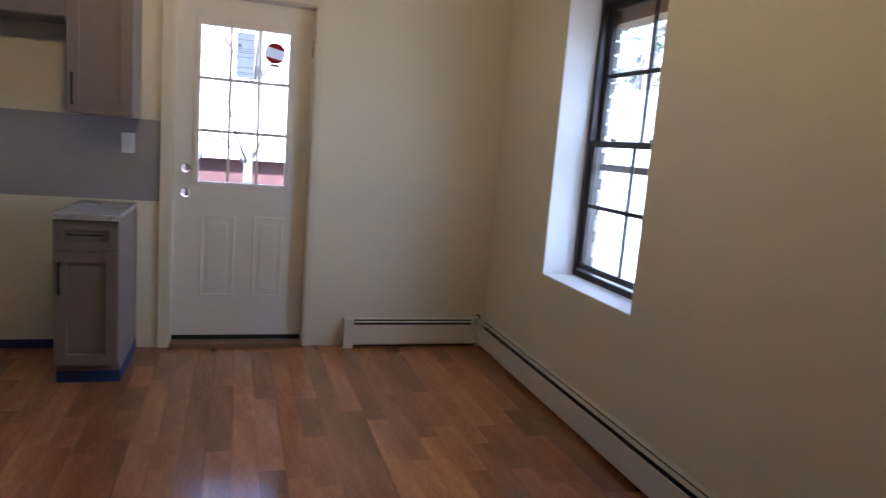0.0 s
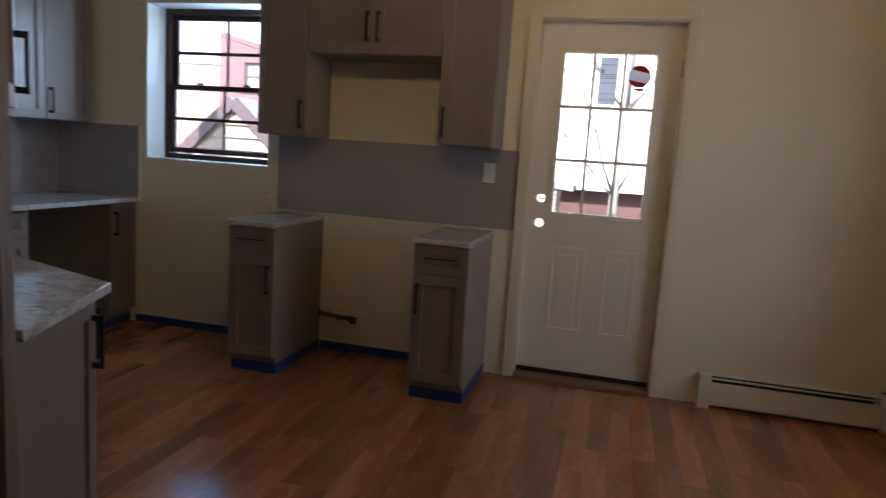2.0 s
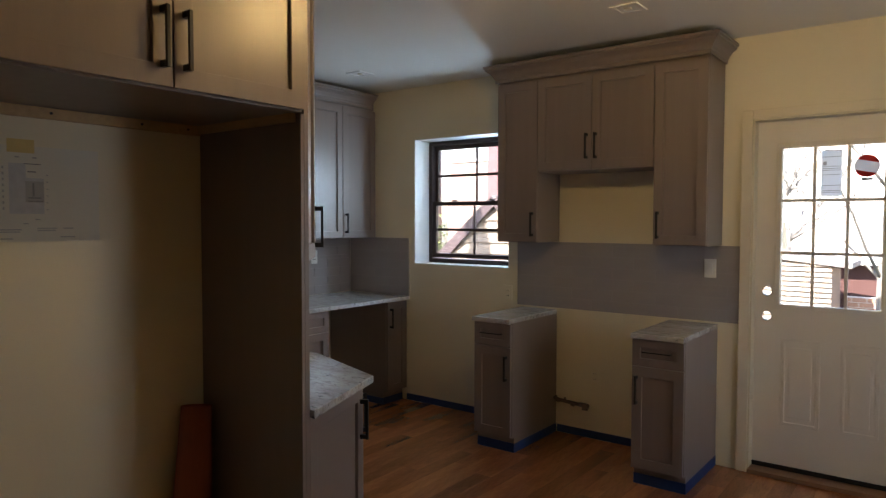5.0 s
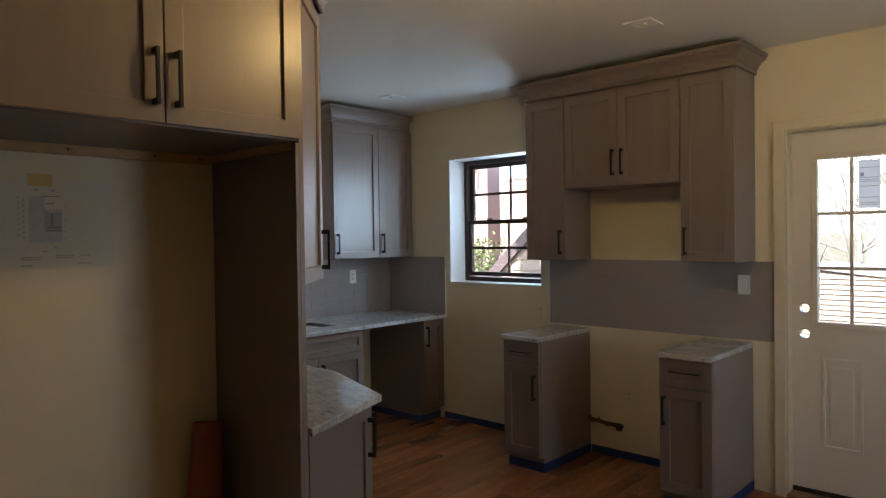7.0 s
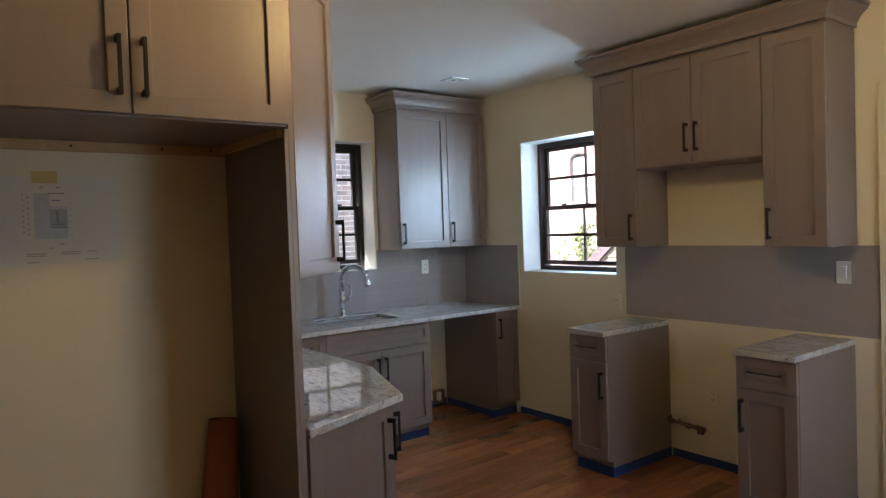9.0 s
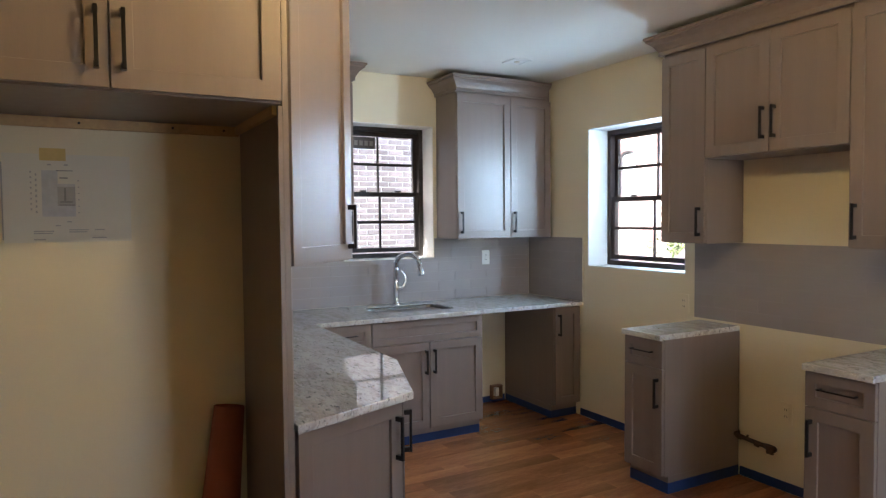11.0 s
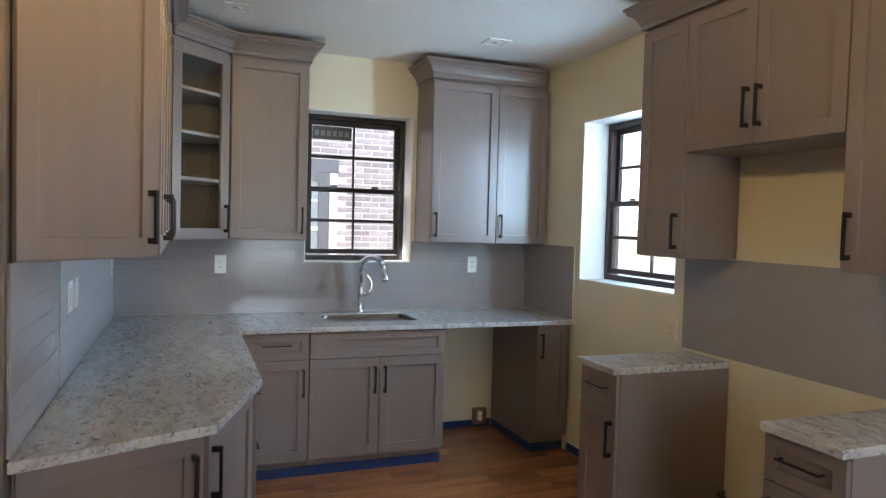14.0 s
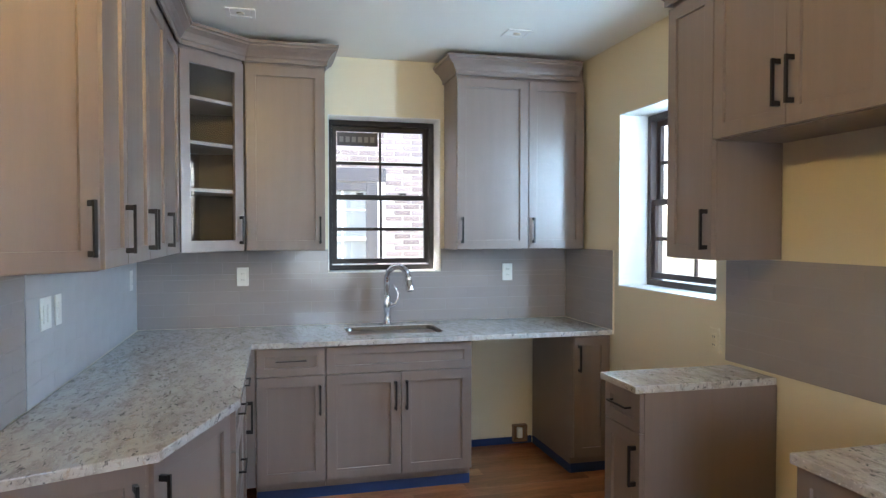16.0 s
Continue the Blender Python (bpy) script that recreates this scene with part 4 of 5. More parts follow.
heater(pose(XE - 0.001, YN - 0.005, 0, 0, 0, -90), YN - YBACK - 0.3, "very long cream steel baseboard heater below the deep window", cap=True)

# ---- loose and rough things ----
gas = thing("gas_pipe", "rusty iron gas pipe stub in the stove gap", "pipe", pose(-1.272, YN - 0.035, 0.232))
part("pipe", tube([(0.0, 0.033, 0.025), (0.0, 0.0, 0.025), (0.02, -0.012, 0.021), (0.12, -0.018, 0.014), (0.250, -0.02, 0.008)], 0.0125, 12), M_IRON, gas, smooth=True)
part("elbow", tube([(0.215, -0.02, 0.010), (0.258, -0.020, 0.008), (0.276, -0.030, 0.009), (0.278, -0.060, 0.011)], [0.016, 0.018, 0.019, 0.019], 12), M_IRON, gas, smooth=True)
part("square_plug", boxes((0.256, 0.300, -0.070, -0.060, -0.012, 0.034), bevel=0.004), M_IRON, gas, "dark square end fitting")
bm = bmesh.new()
cyl(bm, (0.10, -0.017, 0.012), (0.10, -0.017, 0.040), 0.007, seg=10)
part("valve_stem", bm, M_IRON, gas)
for x in (0.035, 0.150):
    bm = bmesh.new()
    cyl(bm, (x, -0.0135, 0.0185 - x * 0.1), (x + 0.022, -0.0150, 0.0163 - x * 0.1), 0.0155, seg=8)
    part("coupling", bm, M_IRON, gas)

stub = thing("pipe_stub", "small dark pipe end above the heater corner", "pipe", pose(XE - 0.05, YN - 0.03, 0.195))
part("pipe", tube([(0.0, 0.0, -0.006), (0.0, 0.0, 0.012), (-0.012, -0.006, 0.022), (-0.03, -0.012, 0.024)], 0.006, 8), M_IRON, stub, smooth=True)

roll = thing("paper_roll", "red-brown rosin paper roll leaning in the alcove corner", "paper roll", pose(0, 0, 0))
b0, t0 = Vector((-1.130, 1.660, 0.0)), Vector((-1.215, 1.768, 0.845))
ax = t0 - b0
bm = bmesh.new()
turns = [(0.078 - 0.0035 * k / 24 * 1.0) for k in range(24 * 3)]
lo, hi = [], []
u = ax.orthogonal().normalized()
v = ax.normalized().cross(u)
for k, r in enumerate(turns):
    a = 2 * math.pi * k / 24
    w_ = (u * math.cos(a) + v * math.sin(a))
    p = b0 + w_ * (r + 0.012)
    p.z = 0.001
    lo.append(bm.verts.new(p))
    hi.append(bm.verts.new(t0 + w_ * (r * 0.72)))
for k in range(len(lo) - 1):
    bm.faces.new((lo[k], lo[k + 1], hi[k + 1], hi[k]))
part("outer_wrap", bm, M_PAPERROLL, roll, smooth=True)
bm = bmesh.new()
cyl(bm, b0 + Vector((0, 0, 0.002)), t0 - ax.normalized() * 0.01, 0.045, 0.030, 20)
part("core", bm, M_PAPERROLL, roll)

sheet = thing("floor_plan_sheet", "white printed drawing sheet taped to the alcove wall", "paper", pose(XA, 1.071, 1.47, 0, 0, 90))
# local x runs north along the wall, y into the wall
part("page", boxes((0.0, 0.385, -0.0025, -0.001, 0.0, 0.30)), M_PAPER, sheet)
part("page_edge", boxes((-0.004, 0.0, -0.006, -0.001, 0.01, 0.27)), M_INK, sheet, "curled dark left edge of the page")
part("printed_block", boxes((0.112, 0.160, -0.0031, -0.0026, 0.088, 0.245), (0.160, 0.212, -0.0031, -0.0026, 0.088, 0.200)), M_PALEINK, sheet, "pale grey printed plan block")
part("printed_core", boxes((0.158, 0.212, -0.0036, -0.0032, 0.124, 0.190)), M_INK, sheet, "grey rooms on the plan")
part("printed_bars", boxes((0.178, 0.184, -0.0041, -0.0037, 0.142, 0.186), (0.166, 0.204, -0.0041, -0.0037, 0.136, 0.140), (0.164, 0.210, -0.0041, -0.0037, 0.126, 0.129), (0.165, 0.190, -0.0036, -0.0032, 0.218, 0.222), (0.155, 0.205, -0.0036, -0.0032, 0.243, 0.246)), M_DARKINK, sheet, "dark bars on the plan")["kind"] = "stuff"
rows = []
for k in range(8):
    rows.append((0.078, 0.083, -0.0031, -0.0026, 0.11 + k * 0.018, 0.116 + k * 0.018))
    rows.append((0.093, 0.098, -0.0031, -0.0026, 0.10 + k * 0.018, 0.108 + k * 0.018))
for x in (0.13, 0.18):
    rows.append((x, x + 0.012, -0.0031, -0.0026, 0.262, 0.267))
for k in range(6):
    rows.append((0.219, 0.225, -0.0031, -0.0026, 0.10 + k * 0.022, 0.103 + k * 0.022))
for x0, x1, z in ((0.085, 0.145, 0.036), (0.085, 0.140, 0.029), (0.085, 0.120, 0.008), (0.190, 0.250, 0.040), (0.190, 0.245, 0.033), (0.268, 0.300, 0.040), (0.260, 0.305, 0.012), (0.15, 0.165, 0.055), (0.185, 0.20, 0.068)):
    rows.append((x0, x1, -0.0031, -0.0026, z, z + 0.004))
part("printed_lines", boxes(*rows), M_INK, sheet, "rows of small grey print")["kind"] = "stuff"
part("tape_strip", boxes((0.108, 0.186, -0.0038, -0.0032, 0.278, 0.320)), M_MTAPE, sheet, "piece of yellow masking tape")


def tape(x0, x1, y0, y1, z0, z1, label):
    solid("masking_tape", boxes((x0, x1, y0, y1, z0, z1)), M_TAPE, label, "tape", group="blue tape strips")


tape(XB - 0.0295, XB - 0.0265, 2.592, 3.818, 0.001, 0.058, "blue masking tape along the sink cabinet toe kick")
tape(XW + 0.001, XW + 0.004, 3.824, 4.470, 0.001, 0.050, "blue masking tape along the wall of the dishwasher bay")
tape(-3.36, XB - 0.028, 4.470, 4.4735, 0.001, 0.055, "blue masking tape along the narrow cabinet side")
tape(XB - 0.0295, XB - 0.0265, 4.475, 4.716, 0.001, 0.058, "blue masking tape on the narrow cabinet toe kick")
tape(-2.700, -1.556, YN - 0.004, YN - 0.001, 0.001, 0.055, "blue masking tape along the wall under the back window")
tape(-1.259, -0.448, YN - 0.004, YN - 0.001, 0.001, 0.055, "blue masking tape along the wall of the stove gap")
for x0, x1 in ((-1.553, -1.265), (-0.445, -0.144)):
    tape(x0 + 0.001, x1, YB + 0.0265, YB + 0.0295, 0.001, 0.062, "blue masking tape around a slim cabinet toe kick")
    tape(x1 + 0.0005, x1 + 0.003, YB + 0.0265, YN - 0.01, 0.001, 0.062, "blue masking tape along a slim cabinet side")

sticker = thing("window_sticker", "round red and white sticker on the door glass", "sticker", pose(0.620, DY + 0.011, 1.850))
part("disc", plate(ring(0, 0, 0.062, 28), [], 0.001), M_STICKERWHITE, sticker, m=pose(0, 0.0006, 0, 90))
for a0, a1, nm in ((15, 140, "upper_red_band"), (198, 318, "lower_red_band")):
    arc = [(0.0622 * math.cos(radians(a0 + (a1 - a0) * k / 14)), 0.0622 * math.sin(radians(a0 + (a1 - a0) * k / 14))) for k in range(15)]
    part(nm, plate(arc, [], 0.0008), M_RED, sticker, "red printed band", m=pose(0, -0.0007, 0, 90))
part("base_mark", boxes((-0.026, 0.030, -0.001, 0.0, -0.081, -0.067)), M_GREYSLOT, sticker, "small dark mark")
label_s = thing("energy_label", "pale grey printed manufacturer label on the door glass", "label", pose(0.394, DY + 0.011, 1.684))
part("page", boxes((0, 0.104, -0.0006, 0.0006, 0, 0.268)), M_BLUELABEL, label_s)
part("printed_mark", boxes((0.008, 0.026, -0.0012, -0.0007, 0.178, 0.20)), M_INK, label_s)
part("printed_lines", boxes(*[(0.006, 0.098, -0.0012, -0.0007, z, z + 0.003) for z in (0.262, 0.225, 0.17, 0.158, 0.148, 0.122, 0.06, 0.03, 0.02)]), M_INK, label_s)["kind"] = "stuff"
ws = solid("window_label", boxes((0.0, 0.284, 0.0, 0.0012, 0, 0.094)), M_EXTFRAME, "dark grey sheet stuck on the upper pane of the sink window", "label", m=pose(XW - 0.2265, 3.119, 2.098, 0, 0, 90))
for k in range(6):
    part("printed_bar", boxes((0.018 + k * 0.043, 0.046 + k * 0.043, -0.0008, -0.0001, 0.026, 0.064)), M_DARKINK, ws, "grey printed mark")


# ---- outside ----
GZ = -0.55
structure("ground", boxes((-900, 900, -900, 900, GZ - 1.0, GZ)), M_GROUND, "bare winter yard with patches of thin grass", "ground")
structure("foundation", boxes((XW - WALL, XA - 0.2, YS - 0.5, YN + WALL, GZ - 0.05, -0.121), (XA - 0.2, XE + WALL, YBACK - 0.2, YN + WALL, GZ - 0.05, -0.121)), M_FOUND, "pale rendered foundation", "foundation")
# Unseen block over the kitchen, its height set by the shadow it casts north.
structure("roof_block", boxes((XW - WALL, XA - 0.2, YS - 0.5, YN + WALL, ZC + 0.201, 3.25), (XA - 0.2, XE + WALL, YBACK - 0.2, YN + WALL, ZC + 0.201, 3.25)), M_FOUND, "plain unseen block above the kitchen, kept low to shorten its shadow", "wall")
structure("wall_outer_south", boxes((XW - WALL, XA - 0.2, YS - 0.5, YS - 0.2, -0.12, ZC + 0.2)), M_FOUND, "plain rendered outer wall", "wall")


def clapboard_house(name, label, m, w, h, gable, d, step=0.19, rake=True):
    """House end seen square on: lapped boards, gable, rake boards, roof. Local x across, y away, z up."""
    ob = thing(name, label, "house", m)
    bm = bmesh.new()
    prof = [(0, 0), (w, 0), (w, h), (w / 2, h + gable), (0, h)]
    vs = [bm.verts.new((x, 0, z)) for x, z in prof]
    vb = [bm.verts.new((x, d, z)) for x, z in prof]
    bm.faces.new(vs)
    bm.faces.new(vb[::-1])
    for k in range(5):
        bm.faces.new((vs[k], vb[k], vb[(k + 1) % 5], vs[(k + 1) % 5]))
    bmesh.ops.recalc_face_normals(bm, faces=bm.faces)
    part("wall", bm, M_SIDING, ob)
    z = 0.0
    while z < h + gable - 0.1:
        a = 0 if z < h else (z - h) / gable * w / 2
        b = bmesh.new()
        v = [b.verts.new(c) for c in ((a, -0.036, z), (w - a, -0.036, z), (w - a, 0.001, z), (a, 0.001, z), (a, -0.006, z + step), (w - a, -0.006, z + step), (w - a, 0.001, z + step), (a, 0.001, z + step))]
        for f in ((0, 1, 5, 4), (3, 2, 1, 0), (4, 5, 6, 7), (0, 4, 7, 3), (1, 2, 6, 5)):
            b.faces.new([v[i] for i in f])
        bmesh.ops.recalc_face_normals(b, faces=b.faces)
        part("clapboard", b, M_SIDING, ob)
        z += step
    ln = math.hypot(w / 2, gable)
    an = math.degrees(math.atan2(gable, w / 2))
    for side in (0, 1):
        mm = pose(0, 0, h, 0, -an, 0) if side == 0 else pose(w, 0, h, 0, -an, 180) @ pose(0, -d, 0)
        part("roof", boxes((-0.25, ln + 0.02, -0.06 if side == 0 else -0.2, d + (0.2 if side == 0 else 0.06), 0.02, 0.10)), M_ROOF, ob, m=mm)
        if not rake:
            continue
        yy = (-0.095, -0.062) if side == 0 else (d + 0.063, d + 0.096)
        part("rake_board", boxes((-0.25, ln + 0.01, yy[0], yy[1], -0.07, 0.105)), M_RAKESHADE, ob, "wide rake board, its shade put into a mauve-grey colour", m=mm)
    return ob


def arch(x, z, a, b, rise):
    """Outline of an opening with a low arched head."""
    if not rise:
        return rect(x, x + a, z, z + b)
    return [(x, z), (x + a, z)] + [(x + a / 2 + a / 2 * math.cos(math.pi * k / 10), z + b - rise + rise * math.sin(math.pi * k / 10)) for k in range(11)]


def facade(name, label, m, w, h, d, wall_mat, wins, roof_mat=M_ROOF, eave=0.2, fall=0.0, rise=0.0, pane_mat=None):
    """Building with real window openings and a roof that falls by fall towards its far side in x. wins: (x, z, w, h)."""
    ob = thing(name, label, "building", m)
    part("wall", plate([(0, 0), (w, 0), (w, h - fall), (0, h)], [arch(x, z, a, b, rise) for x, z, a, b in wins], 0.15), wall_mat, ob, m=pose(0, 0.15, 0, 90))
    part("side_wall", boxes((0, 0.15, 0.15, d, 0, h - 0.02), (w - 0.15, w, 0.15, d, 0, h - fall - 0.02)), wall_mat, ob)
    part("rear_wall", boxes((0.15, w - 0.15, d - 0.15, d, 0, h - fall - 0.05)), wall_mat, ob)
    an = math.degrees(math.atan2(fall, w))
    part("roof", boxes((-eave, math.hypot(w, fall) + eave, -eave, d + eave, 0.0, 0.14), bevel=0.03), roof_mat, ob, m=pose(0, 0, h, 0, an, 0))
    for x, z, a, b in wins:
        bm = plate(arch(x - 0.004, z - 0.004, a + 0.008, b + 0.008, rise), [arch(x + 0.06, z + 0.06, a - 0.12, b - 0.12, rise)], 0.05)
        win = part("window", bm, M_EXTFRAME, ob, m=pose(0, 0.11, 0, 90))
        part("meeting_rail", boxes((x + 0.06, x + a - 0.06, z + b / 2 - 0.03, z + b / 2 + 0.03, 0.005, 0.045)), M_EXTFRAME, win)
        part("pane", boxes((x + 0.03, x + a - 0.03, z + 0.03, z + b - 0.03 - rise * 0.5, 0.010, 0.016)), pane_mat or M_CURTAIN, win, "window glass")
        part("sill", boxes((x - 0.08, x + a + 0.08, z - 0.08, z - 0.005, 0.02, 0.17)), M_FOUND, win)
        if rise:
            hood = plate(arch(x - 0.10, z + b * 0.55, a + 0.20, b * 0.45 + 0.12, rise + 0.08), [arch(x, z + b * 0.56, a, b * 0.44, rise)], 0.03)
            part("arch_band", hood, M_REDWALL, win, "dusky brick arch", m=pose(0, 0, 0.112))
    return ob


def bare_tree(name, label, x, y, h, seed, lean=(0.0, 0.0), spread=1.0, r0=0.14, lowest=1, lift=0.55, slim=0.68, sway=0.16, count=9):
    rng = random.Random(seed)
    ob = thing(name, label, "tree", pose(x, y, GZ - 0.03))
    segs_trunk, limbs, twigs = [], [], []

    def grow(p, d, length, r, level, out):
        pts, rad = [p.copy()], [r]
        n = 5
        for k in range(n):
            d = (d + Vector((rng.uniform(-1, 1), rng.uniform(-1, 1), rng.uniform(-0.4, 0.8))) * (sway if level == 0 else 0.16)).normalized()
            p = p + d * (length / n)
            pts.append(p.copy())
            rad.append(max(0.0045, r * (1 - 0.62 * (k + 1) / n)))
        out.append((pts, rad))
        if level < 3:
            for k in range(3 if level == 2 else 6 if level == 1 else count):
                i = rng.randint(lowest if level == 0 else 1, n)
                a = rng.uniform(0, 2 * math.pi)
                nd = (d * lift + Vector((math.cos(a), math.sin(a), rng.uniform(-0.05, 0.6))) * 0.9 * spread).normalized()
                grow(pts[i], nd, length * rng.uniform(0.45, 0.65), rad[i] * slim, level + 1, limbs if level == 0 else twigs)

    grow(Vector((0, 0, 0)), Vector((lean[0], lean[1], 1)).normalized(), h * 0.62, r0, 0, segs_trunk)
    for nm, group, seg in (("trunk", segs_trunk, 12), ("limb", limbs, 8)):
        for pts, rad in group:
            part(nm, tube(pts, rad, seg), M_BARK, ob, smooth=True)
    bm = bmesh.new()
    for pts, rad in twigs:
        t = tube(pts, rad, 5)
        me = bpy.data.meshes.new("twig")
        t.to_mesh(me)
        t.free()
        bm.from_mesh(me)
        bpy.data.meshes.remove(me)
    tw = part("twigs", bm, M_BARK, ob)
    tw["kind"] = "stuff"
    return ob


def shrub(label, x, y, w, h, seed, n=900):
    rng = random.Random(seed)
    ob = thing("shrub", label, "shrub", pose(x, y, GZ))
    bm = bmesh.new()
    for k in range(14):
        a = rng.uniform(0, 2 * math.pi)
        t = tube([(0, 0, -0.02), (math.cos(a) * w * 0.2, math.sin(a) * w * 0.2, h * 0.45), (math.cos(a) * w * 0.42, math.sin(a) * w * 0.42, h * rng.uniform(0.6, 0.95))], [0.018, 0.011, 0.004], 5)
        me = bpy.data.meshes.new("stem")
        t.to_mesh(me)
        t.free()
        bm.from_mesh(me)
        bpy.data.meshes.remove(me)
    part("stems", bm, M_BARK, ob)
    verts, faces = [], []
    for k in range(n):
        a, rr, z = rng.uniform(0, 2 * math.pi), math.sqrt(rng.random()), rng.uniform(0.15, 1.0)
        rad = w * 0.5 * rr * (0.65 + 0.5 * math.sin(3 * a + seed)) * (1.15 - 0.5 * z)
        c = Vector((math.cos(a) * rad, math.sin(a) * rad, z * h * rng.uniform(0.8, 1.05)))
        s = rng.uniform(0.03, 0.06)
        q = Euler((rng.uniform(-1, 1), rng.uniform(-1, 1), rng.uniform(0, 6.3))).to_matrix()
        i = len(verts)
        verts += [c + q @ Vector(v) for v in ((-s, 0, 0), (0, -s * 0.45, 0.004), (s, 0, 0), (0, s * 0.45, 0.004))]
        faces.append((i, i + 1, i + 2, i + 3))
    me = bpy.data.meshes.new("foliage")
    me.from_pydata(verts, [], faces)
    me.materials.append(M_LEAF)
    lf = new("foliage", me)
    lf.parent = ob
    lf["kind"] = "stuff"


clapboard_house("clapboard_house", "tan clapboard garden house with a wide mauve-grey gable edge", pose(-7.1, 10.0, GZ), 3.8, 0.72, 1.70, 5.0)
clapboard_house("clapboard_shed", "low tan clapboard shed behind the yard", pose(-2.6, 11.5, GZ), 2.2, 1.42, 0.12, 0.9, 0.075, False)
facade("brick_house", "dusky red brick house with a sloping roof beyond the yard", pose(-11.35, 19.0, GZ), 3.6, 4.85, 6.0, M_REDWALL, [(0.85, 3.33, 0.8, 0.78), (2.3, 3.1, 0.8, 0.78)], M_REDWALL, 0.02, fall=1.0)
facade("stucco_house", "low peach stucco house beyond the yard", pose(-14.5, 21.0, GZ), 2.75, 4.25, 6.0, M_STUCCO, [], M_SNOWROOF, 0.05)
facade("pale_brick_house", "pale pink brick house with an arched window beyond the yard", pose(-21.0, 21.0, GZ), 5.6, 7.2, 0.8, M_PALEBRICK, [(4.25, 2.95, 0.85, 1.85), (1.6, 2.95, 0.85, 1.85)], M_SNOWROOF, 0.1, rise=0.22)
facade("garage", "low red-brown garage with a pale roof edge behind the yard", pose(-1.0, 13.2, GZ), 5.2, 1.38, 4.0, M_MAROON, [(3.7, 0.35, 0.9, 0.7)], M_SNOWROOF, 0.25)
yard = thing("garden_wall", "low pale orange brick wall across the back yard", "wall", pose(-0.36, 12.55, GZ))
part("mortar_core", boxes((0, 5.0, 0.012, 0.20, -0.03, 0.90)), M_MORTAR, yard)
for k in range(12):
    bm = bmesh.new()
    x = -0.1 * (k % 2)
    while x < 5.0:
        box(bm, max(0.0, x), min(5.0, x + 0.19), 0.0, 0.21, k * 0.0755, k * 0.0755 + 0.062)
        x += 0.205
    part("brick_course", bm, M_YARDBRICK, yard)
bare_tree("bare_tree", "bare grey-barked tree standing in the back yard", 0.52, 7.35, 6.4, 8, (0.012, 0.0), 0.75, 0.058, 2, 0.7, 0.34, 0.035, 18)
bare_tree("bare_tree", "thin bare tree near the garage", -1.6, 14.8, 7.0, 11, (0.04, 0.0), 1.1, 0.06)
bare_tree("bare_tree", "bare tree with low branches in the side yard", 7.6, 11.2, 8.5, 21, (-0.03, 0.0), 1.3, 0.10)


def conifer(label, x, y, h, reach, bare, seed):
    """Evergreen with a tapered trunk, drooping boughs and many needle sprays."""
    rng = random.Random(seed)
    ob = thing("evergreen_tree", label, "tree", pose(x, y, GZ - 0.03))
    part("trunk", tube([(0.04 * math.sin(k), 0.04 * math.cos(k), h * k / 8) for k in range(9)], [0.16 * (1 - k / 9) + 0.01 for k in range(9)], 10), M_BARK, ob, smooth=True)
    verts, faces = [], []
    for k in range(64):
        f = rng.random()
        z = bare + (h - bare) * f
        ln = reach * (1 - f * 0.85) * rng.uniform(0.65, 1.1)
        a = rng.uniform(0, 2 * math.pi)
        u = Vector((math.cos(a), math.sin(a), 0))
        w = Vector((-u.y, u.x, 0))
        pts = [Vector((0, 0, z)) + u * (ln * t) + Vector((0, 0, ln * (0.18 * t - 0.42 * t * t))) for t in (0, 0.33, 0.66, 1.0)]
        part("bough", tube(pts, [0.030, 0.020, 0.012, 0.004], 5), M_BARK, ob)
        for n in range(110):
            t = rng.uniform(0.15, 1.0)
            c = Vector((0, 0, z)) + u * (ln * t) + Vector((0, 0, ln * (0.18 * t - 0.42 * t * t))) + w * rng.gauss(0, 0.16 * (1.15 - t)) + Vector((0, 0, rng.gauss(-0.03, 0.05)))
            q = Euler((rng.uniform(-0.7, 0.7), rng.uniform(-0.7, 0.7), rng.uniform(0, 6.3))).to_matrix()
            sz = rng.uniform(0.05, 0.11)
            i = len(verts)
            verts += [c + q @ Vector(v) for v in ((-sz, 0, 0), (0, -sz * 0.22, 0), (sz, 0, 0.01), (0, sz * 0.22, 0))]
            faces.append((i, i + 1, i + 2, i + 3))
    me = bpy.data.meshes.new("foliage")
    me.from_pydata(verts, [], faces)
    me.materials.append(M_NEEDLE)
    lf = new("foliage", me)
    lf.parent = ob
    lf["kind"] = "stuff"


conifer("tall green evergreen with drooping boughs in the side yard", 9.6, 14.6, 7.6, 2.5, 2.9, 17)
facade("white_house", "white two-storey house far behind the garage", pose(-3.2, 24.0, GZ), 13.0, 5.6, 6.0, M_FOUND, [(9.0, 2.7, 0.9, 1.2)], M_ROOF, 0.2)
shrub("small-leaved green shrub by the garden house", -8.35, 12.0, 1.7, 2.15, 3, 1600)
shrub("bright green shrub in the back yard", -9.1, 12.9, 1.7, 2.0, 4, 1500)
shrub("low green shrub beside the garden house", -7.75, 10.9, 0.9, 1.35, 6, 700)


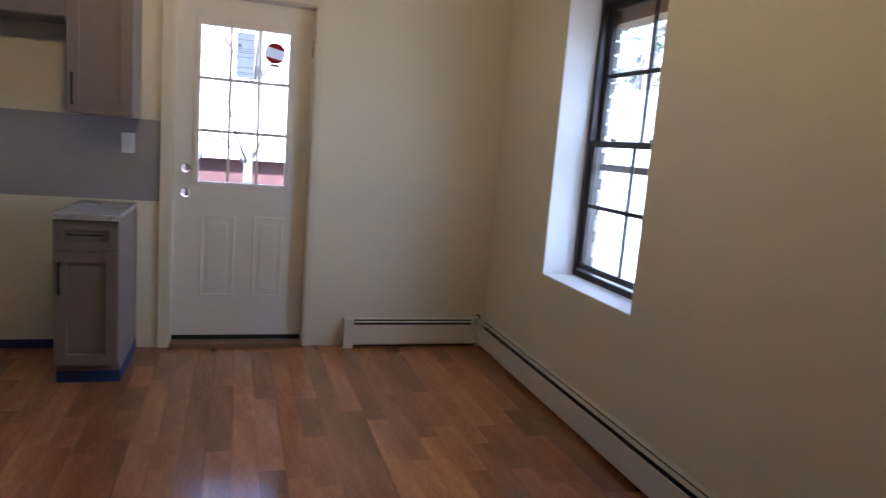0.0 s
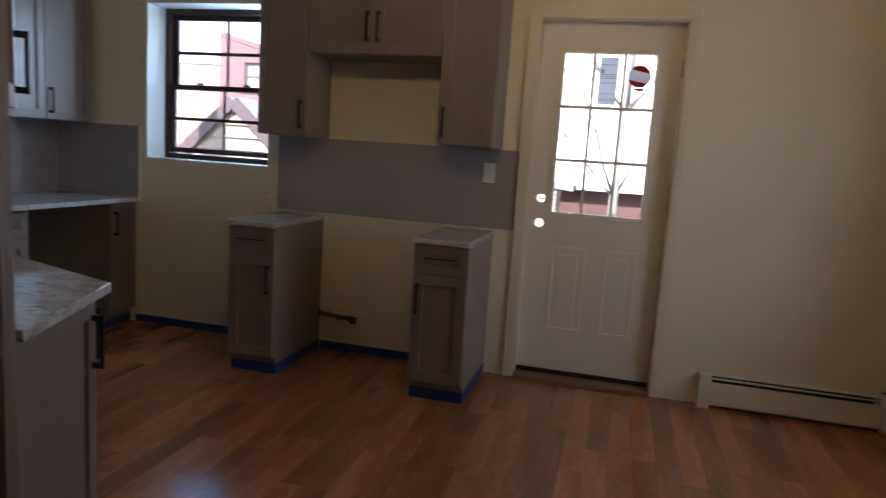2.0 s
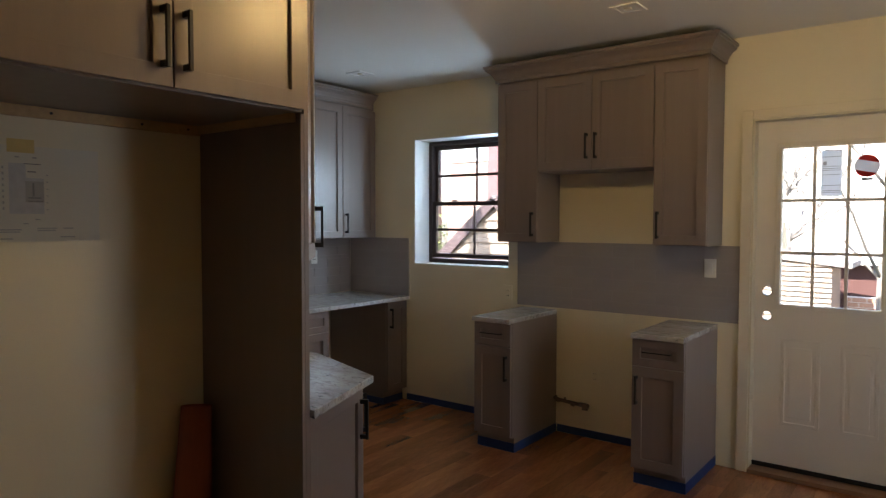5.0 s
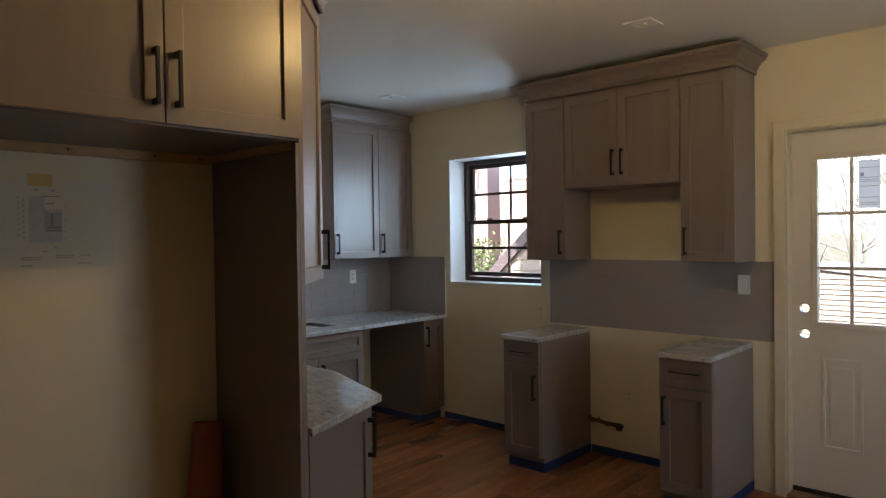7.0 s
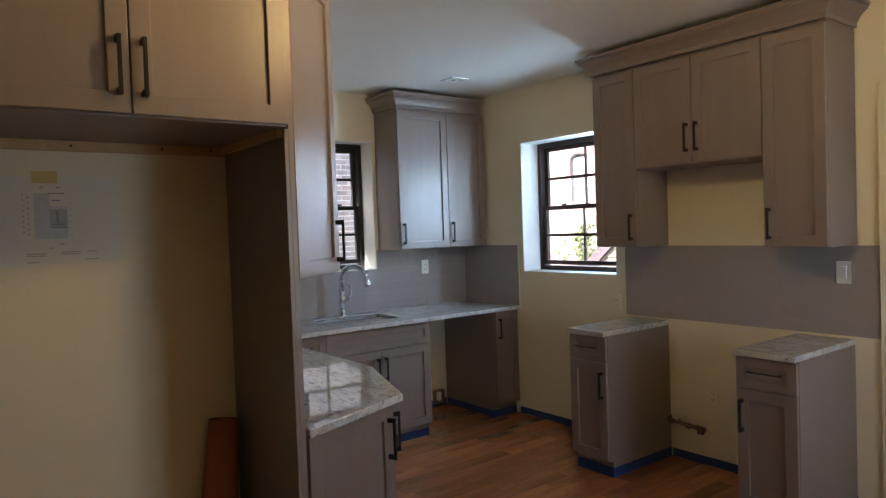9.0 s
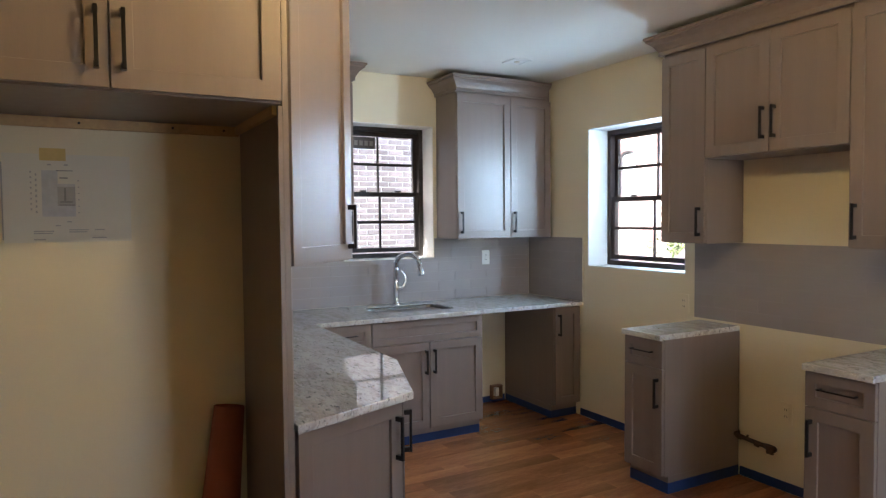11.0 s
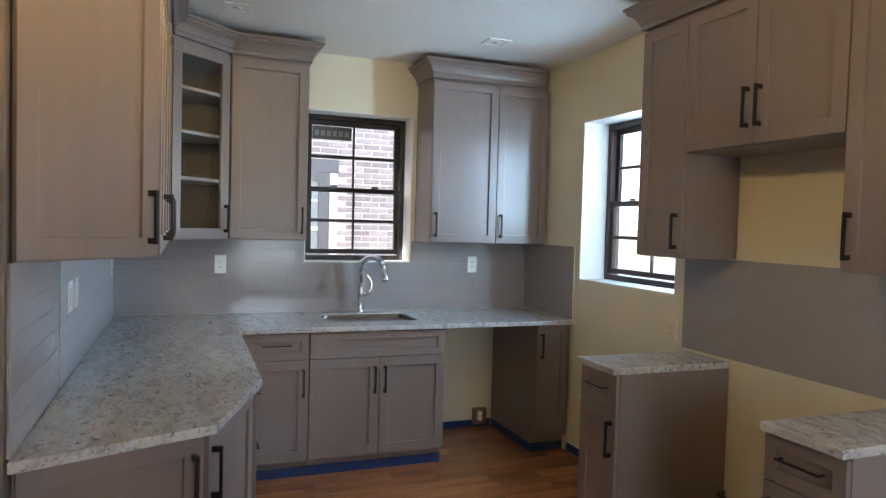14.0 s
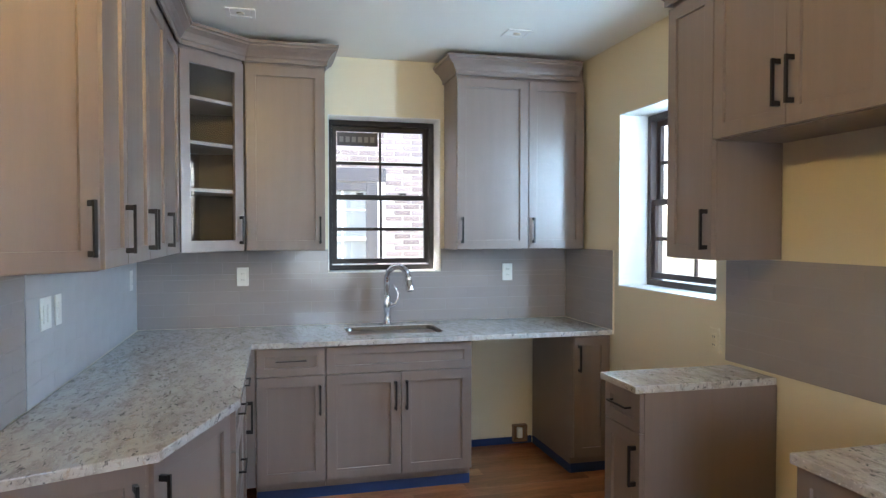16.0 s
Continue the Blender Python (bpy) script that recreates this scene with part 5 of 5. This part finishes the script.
# ---- pieces: neighbour's bricks, then floorboards ----
BX = -6.60     # face of the neighbour's wall
nb = thing("neighbor_house", "old red brick neighbouring house with a grey framed window", "house", pose(0, 0, 0))
NW = (2.50, 3.86, 0.54, 2.07)   # its window: y0, y1, z0, z1
bm = boxes(*[(BX - 0.25, BX - 0.010, a, b, c, d) for a, b, c, d in wall_rows(-4.0, 5.6, GZ, 6.5, [NW])])
part("wall", bm, M_MORTAR, nb)
win = part("window", boxes((BX - 0.068, BX - 0.008, NW[0], NW[0] + 0.13, NW[2], NW[3]), (BX - 0.068, BX - 0.008, NW[1] - 0.13, NW[1], NW[2], NW[3]), (BX - 0.068, BX - 0.008, NW[0] + 0.13, NW[1] - 0.13, NW[3] - 0.10, NW[3]), (BX - 0.068, BX - 0.008, NW[0] + 0.13, NW[1] - 0.13, NW[2], NW[2] + 0.08), bevel=0.004), M_EXTFRAME, nb)
part("meeting_rail", boxes((BX - 0.063, BX - 0.013, NW[0] + 0.13, NW[1] - 0.13, 1.40, 1.445), bevel=0.003), M_FOUND, win)
for y in (2.92, 3.18, 3.46):
    part("muntin", boxes((BX - 0.048, BX - 0.028, y - 0.009, y + 0.009, NW[2] + 0.08, NW[3] - 0.1)), M_FOUND, win)
for z in (0.98, 1.75):
    part("muntin", boxes((BX - 0.047, BX - 0.029, NW[0] + 0.13, NW[1] - 0.13, z - 0.009, z + 0.009)), M_FOUND, win)
part("pane", boxes((BX - 0.041, BX - 0.036, NW[0] + 0.12, NW[1] - 0.12, NW[2] + 0.07, NW[3] - 0.09)), M_CURTAIN, win, "pale curtained glass")
part("sill", boxes((BX - 0.10, BX + 0.05, NW[0] - 0.08, NW[1] + 0.08, NW[2] - 0.10, NW[2] - 0.002), bevel=0.006), M_FOUND, win)
part("lintel", boxes((BX - 0.09, BX + 0.004, NW[0] - 0.10, NW[1] + 0.10, NW[3] + 0.002, NW[3] + 0.16), bevel=0.006), M_EXTFRAME, nb, "grey stone lintel")
bw, bh, bj = 0.190, 0.054, 0.014
tb = bmesh.new()
box(tb, -0.03, 0.0, 0, bw, 0, bh)
bmesh.ops.bevel(tb, geom=[e for e in tb.edges if all(v.co.x > -0.001 for v in e.verts)], offset=0.004, segments=1, affect="EDGES")
brick_mesh = mesh_of("brick", tb, M_BRICK)
count = 0
verts, faces = [], []
row, z = 0, GZ
while z < 6.4:
    y = -4.0 - (0.5 * (bw + bj) if row % 2 else 0)
    while y < 5.6 - bw:
        if not (y + bw > NW[0] - 0.005 and y < NW[1] + 0.005 and z + bh > NW[2] - 0.1 and z < NW[3] + 0.16):
            if 3.70 < y < 5.1 and 0.65 < z < 2.95 and count < 300:
                b = new("brick", brick_mesh)
                b.parent = nb
                b.matrix_local = pose(BX + random.uniform(-0.003, 0.003), y + random.uniform(-0.003, 0.003), z + random.uniform(-0.002, 0.002))
                count += 1
            else:
                i = len(verts)
                xo = BX + random.uniform(-0.003, 0.003)
                for dx in (-0.03, 0.0):
                    verts += [(xo + dx, y, z), (xo + dx, y + bw, z), (xo + dx, y + bw, z + bh), (xo + dx, y, z + bh)]
                faces += [(i + 4, i + 5, i + 6, i + 7), (i, i + 1, i + 5, i + 4), (i + 1, i + 2, i + 6, i + 5), (i + 2, i + 3, i + 7, i + 6), (i + 3, i, i + 4, i + 7)]
        y += bw + bj
    z += bh + bj
    row += 1
me = bpy.data.meshes.new("brickwork")
me.from_pydata(verts, [], faces)
me.materials.append(M_BRICK)
rest = new("brickwork", me)
rest.parent = nb
rest["kind"] = "stuff"

# floorboards run north-south
PW = 0.106
rng = random.Random(7)
cache, count, rv, rf = {}, 0, [], []
x = XW
while x < XE - 0.002:
    x1 = min(x + PW, XE)
    y = YBACK - rng.uniform(0, 0.9)
    while y < YN:
        ln = rng.choice((0.32, 0.46, 0.62, 0.78, 0.95, 1.15))
        a, b = max(y, YBACK), min(y + ln, YN)
        y += ln
        if x1 < XA:
            a = max(a, YS)
        if b - a < 0.01:
            continue
        near = -0.75 < x < 2.1 and 1.55 < (a + b) / 2 < 4.8 or -2.9 < x <= -0.75 and 2.2 < (a + b) / 2 < 4.8
        g = 0.0002
        if near and count < 300:
            key = (round(x1 - x, 3), round(b - a, 2))
            if key not in cache:
                tb = bmesh.new()
                box(tb, 0, key[0] - 2 * g, 0, key[1] - 2 * g, -0.014, 0)
                bmesh.ops.bevel(tb, geom=[e for e in tb.edges if all(v.co.z > -0.001 for v in e.verts)], offset=0.0003, segments=1, affect="EDGES")
                cache[key] = mesh_of("floorboard", tb, M_OAK)
            o = new("floorboard", cache[key])
            o.parent = floor
            o.matrix_local = pose(x + g, a + g, rng.uniform(-0.0006, 0.0003))
            count += 1
        else:
            i = len(rv)
            zz = rng.uniform(-0.0006, 0.0003)
            for c in (-0.014, zz):
                rv += [(x + g, a + g, c), (x1 - g, a + g, c), (x1 - g, b - g, c), (x + g, b - g, c)]
            rf += [(i + 4, i + 5, i + 6, i + 7), (i, i + 1, i + 5, i + 4), (i + 1, i + 2, i + 6, i + 5), (i + 2, i + 3, i + 7, i + 6), (i + 3, i, i + 4, i + 7)]
    x = x1
me = bpy.data.meshes.new("floorboards")
me.from_pydata(rv, [], rf)
me.materials.append(M_OAK)
o = new("floorboards", me)
o.parent = floor
o["kind"] = "stuff"
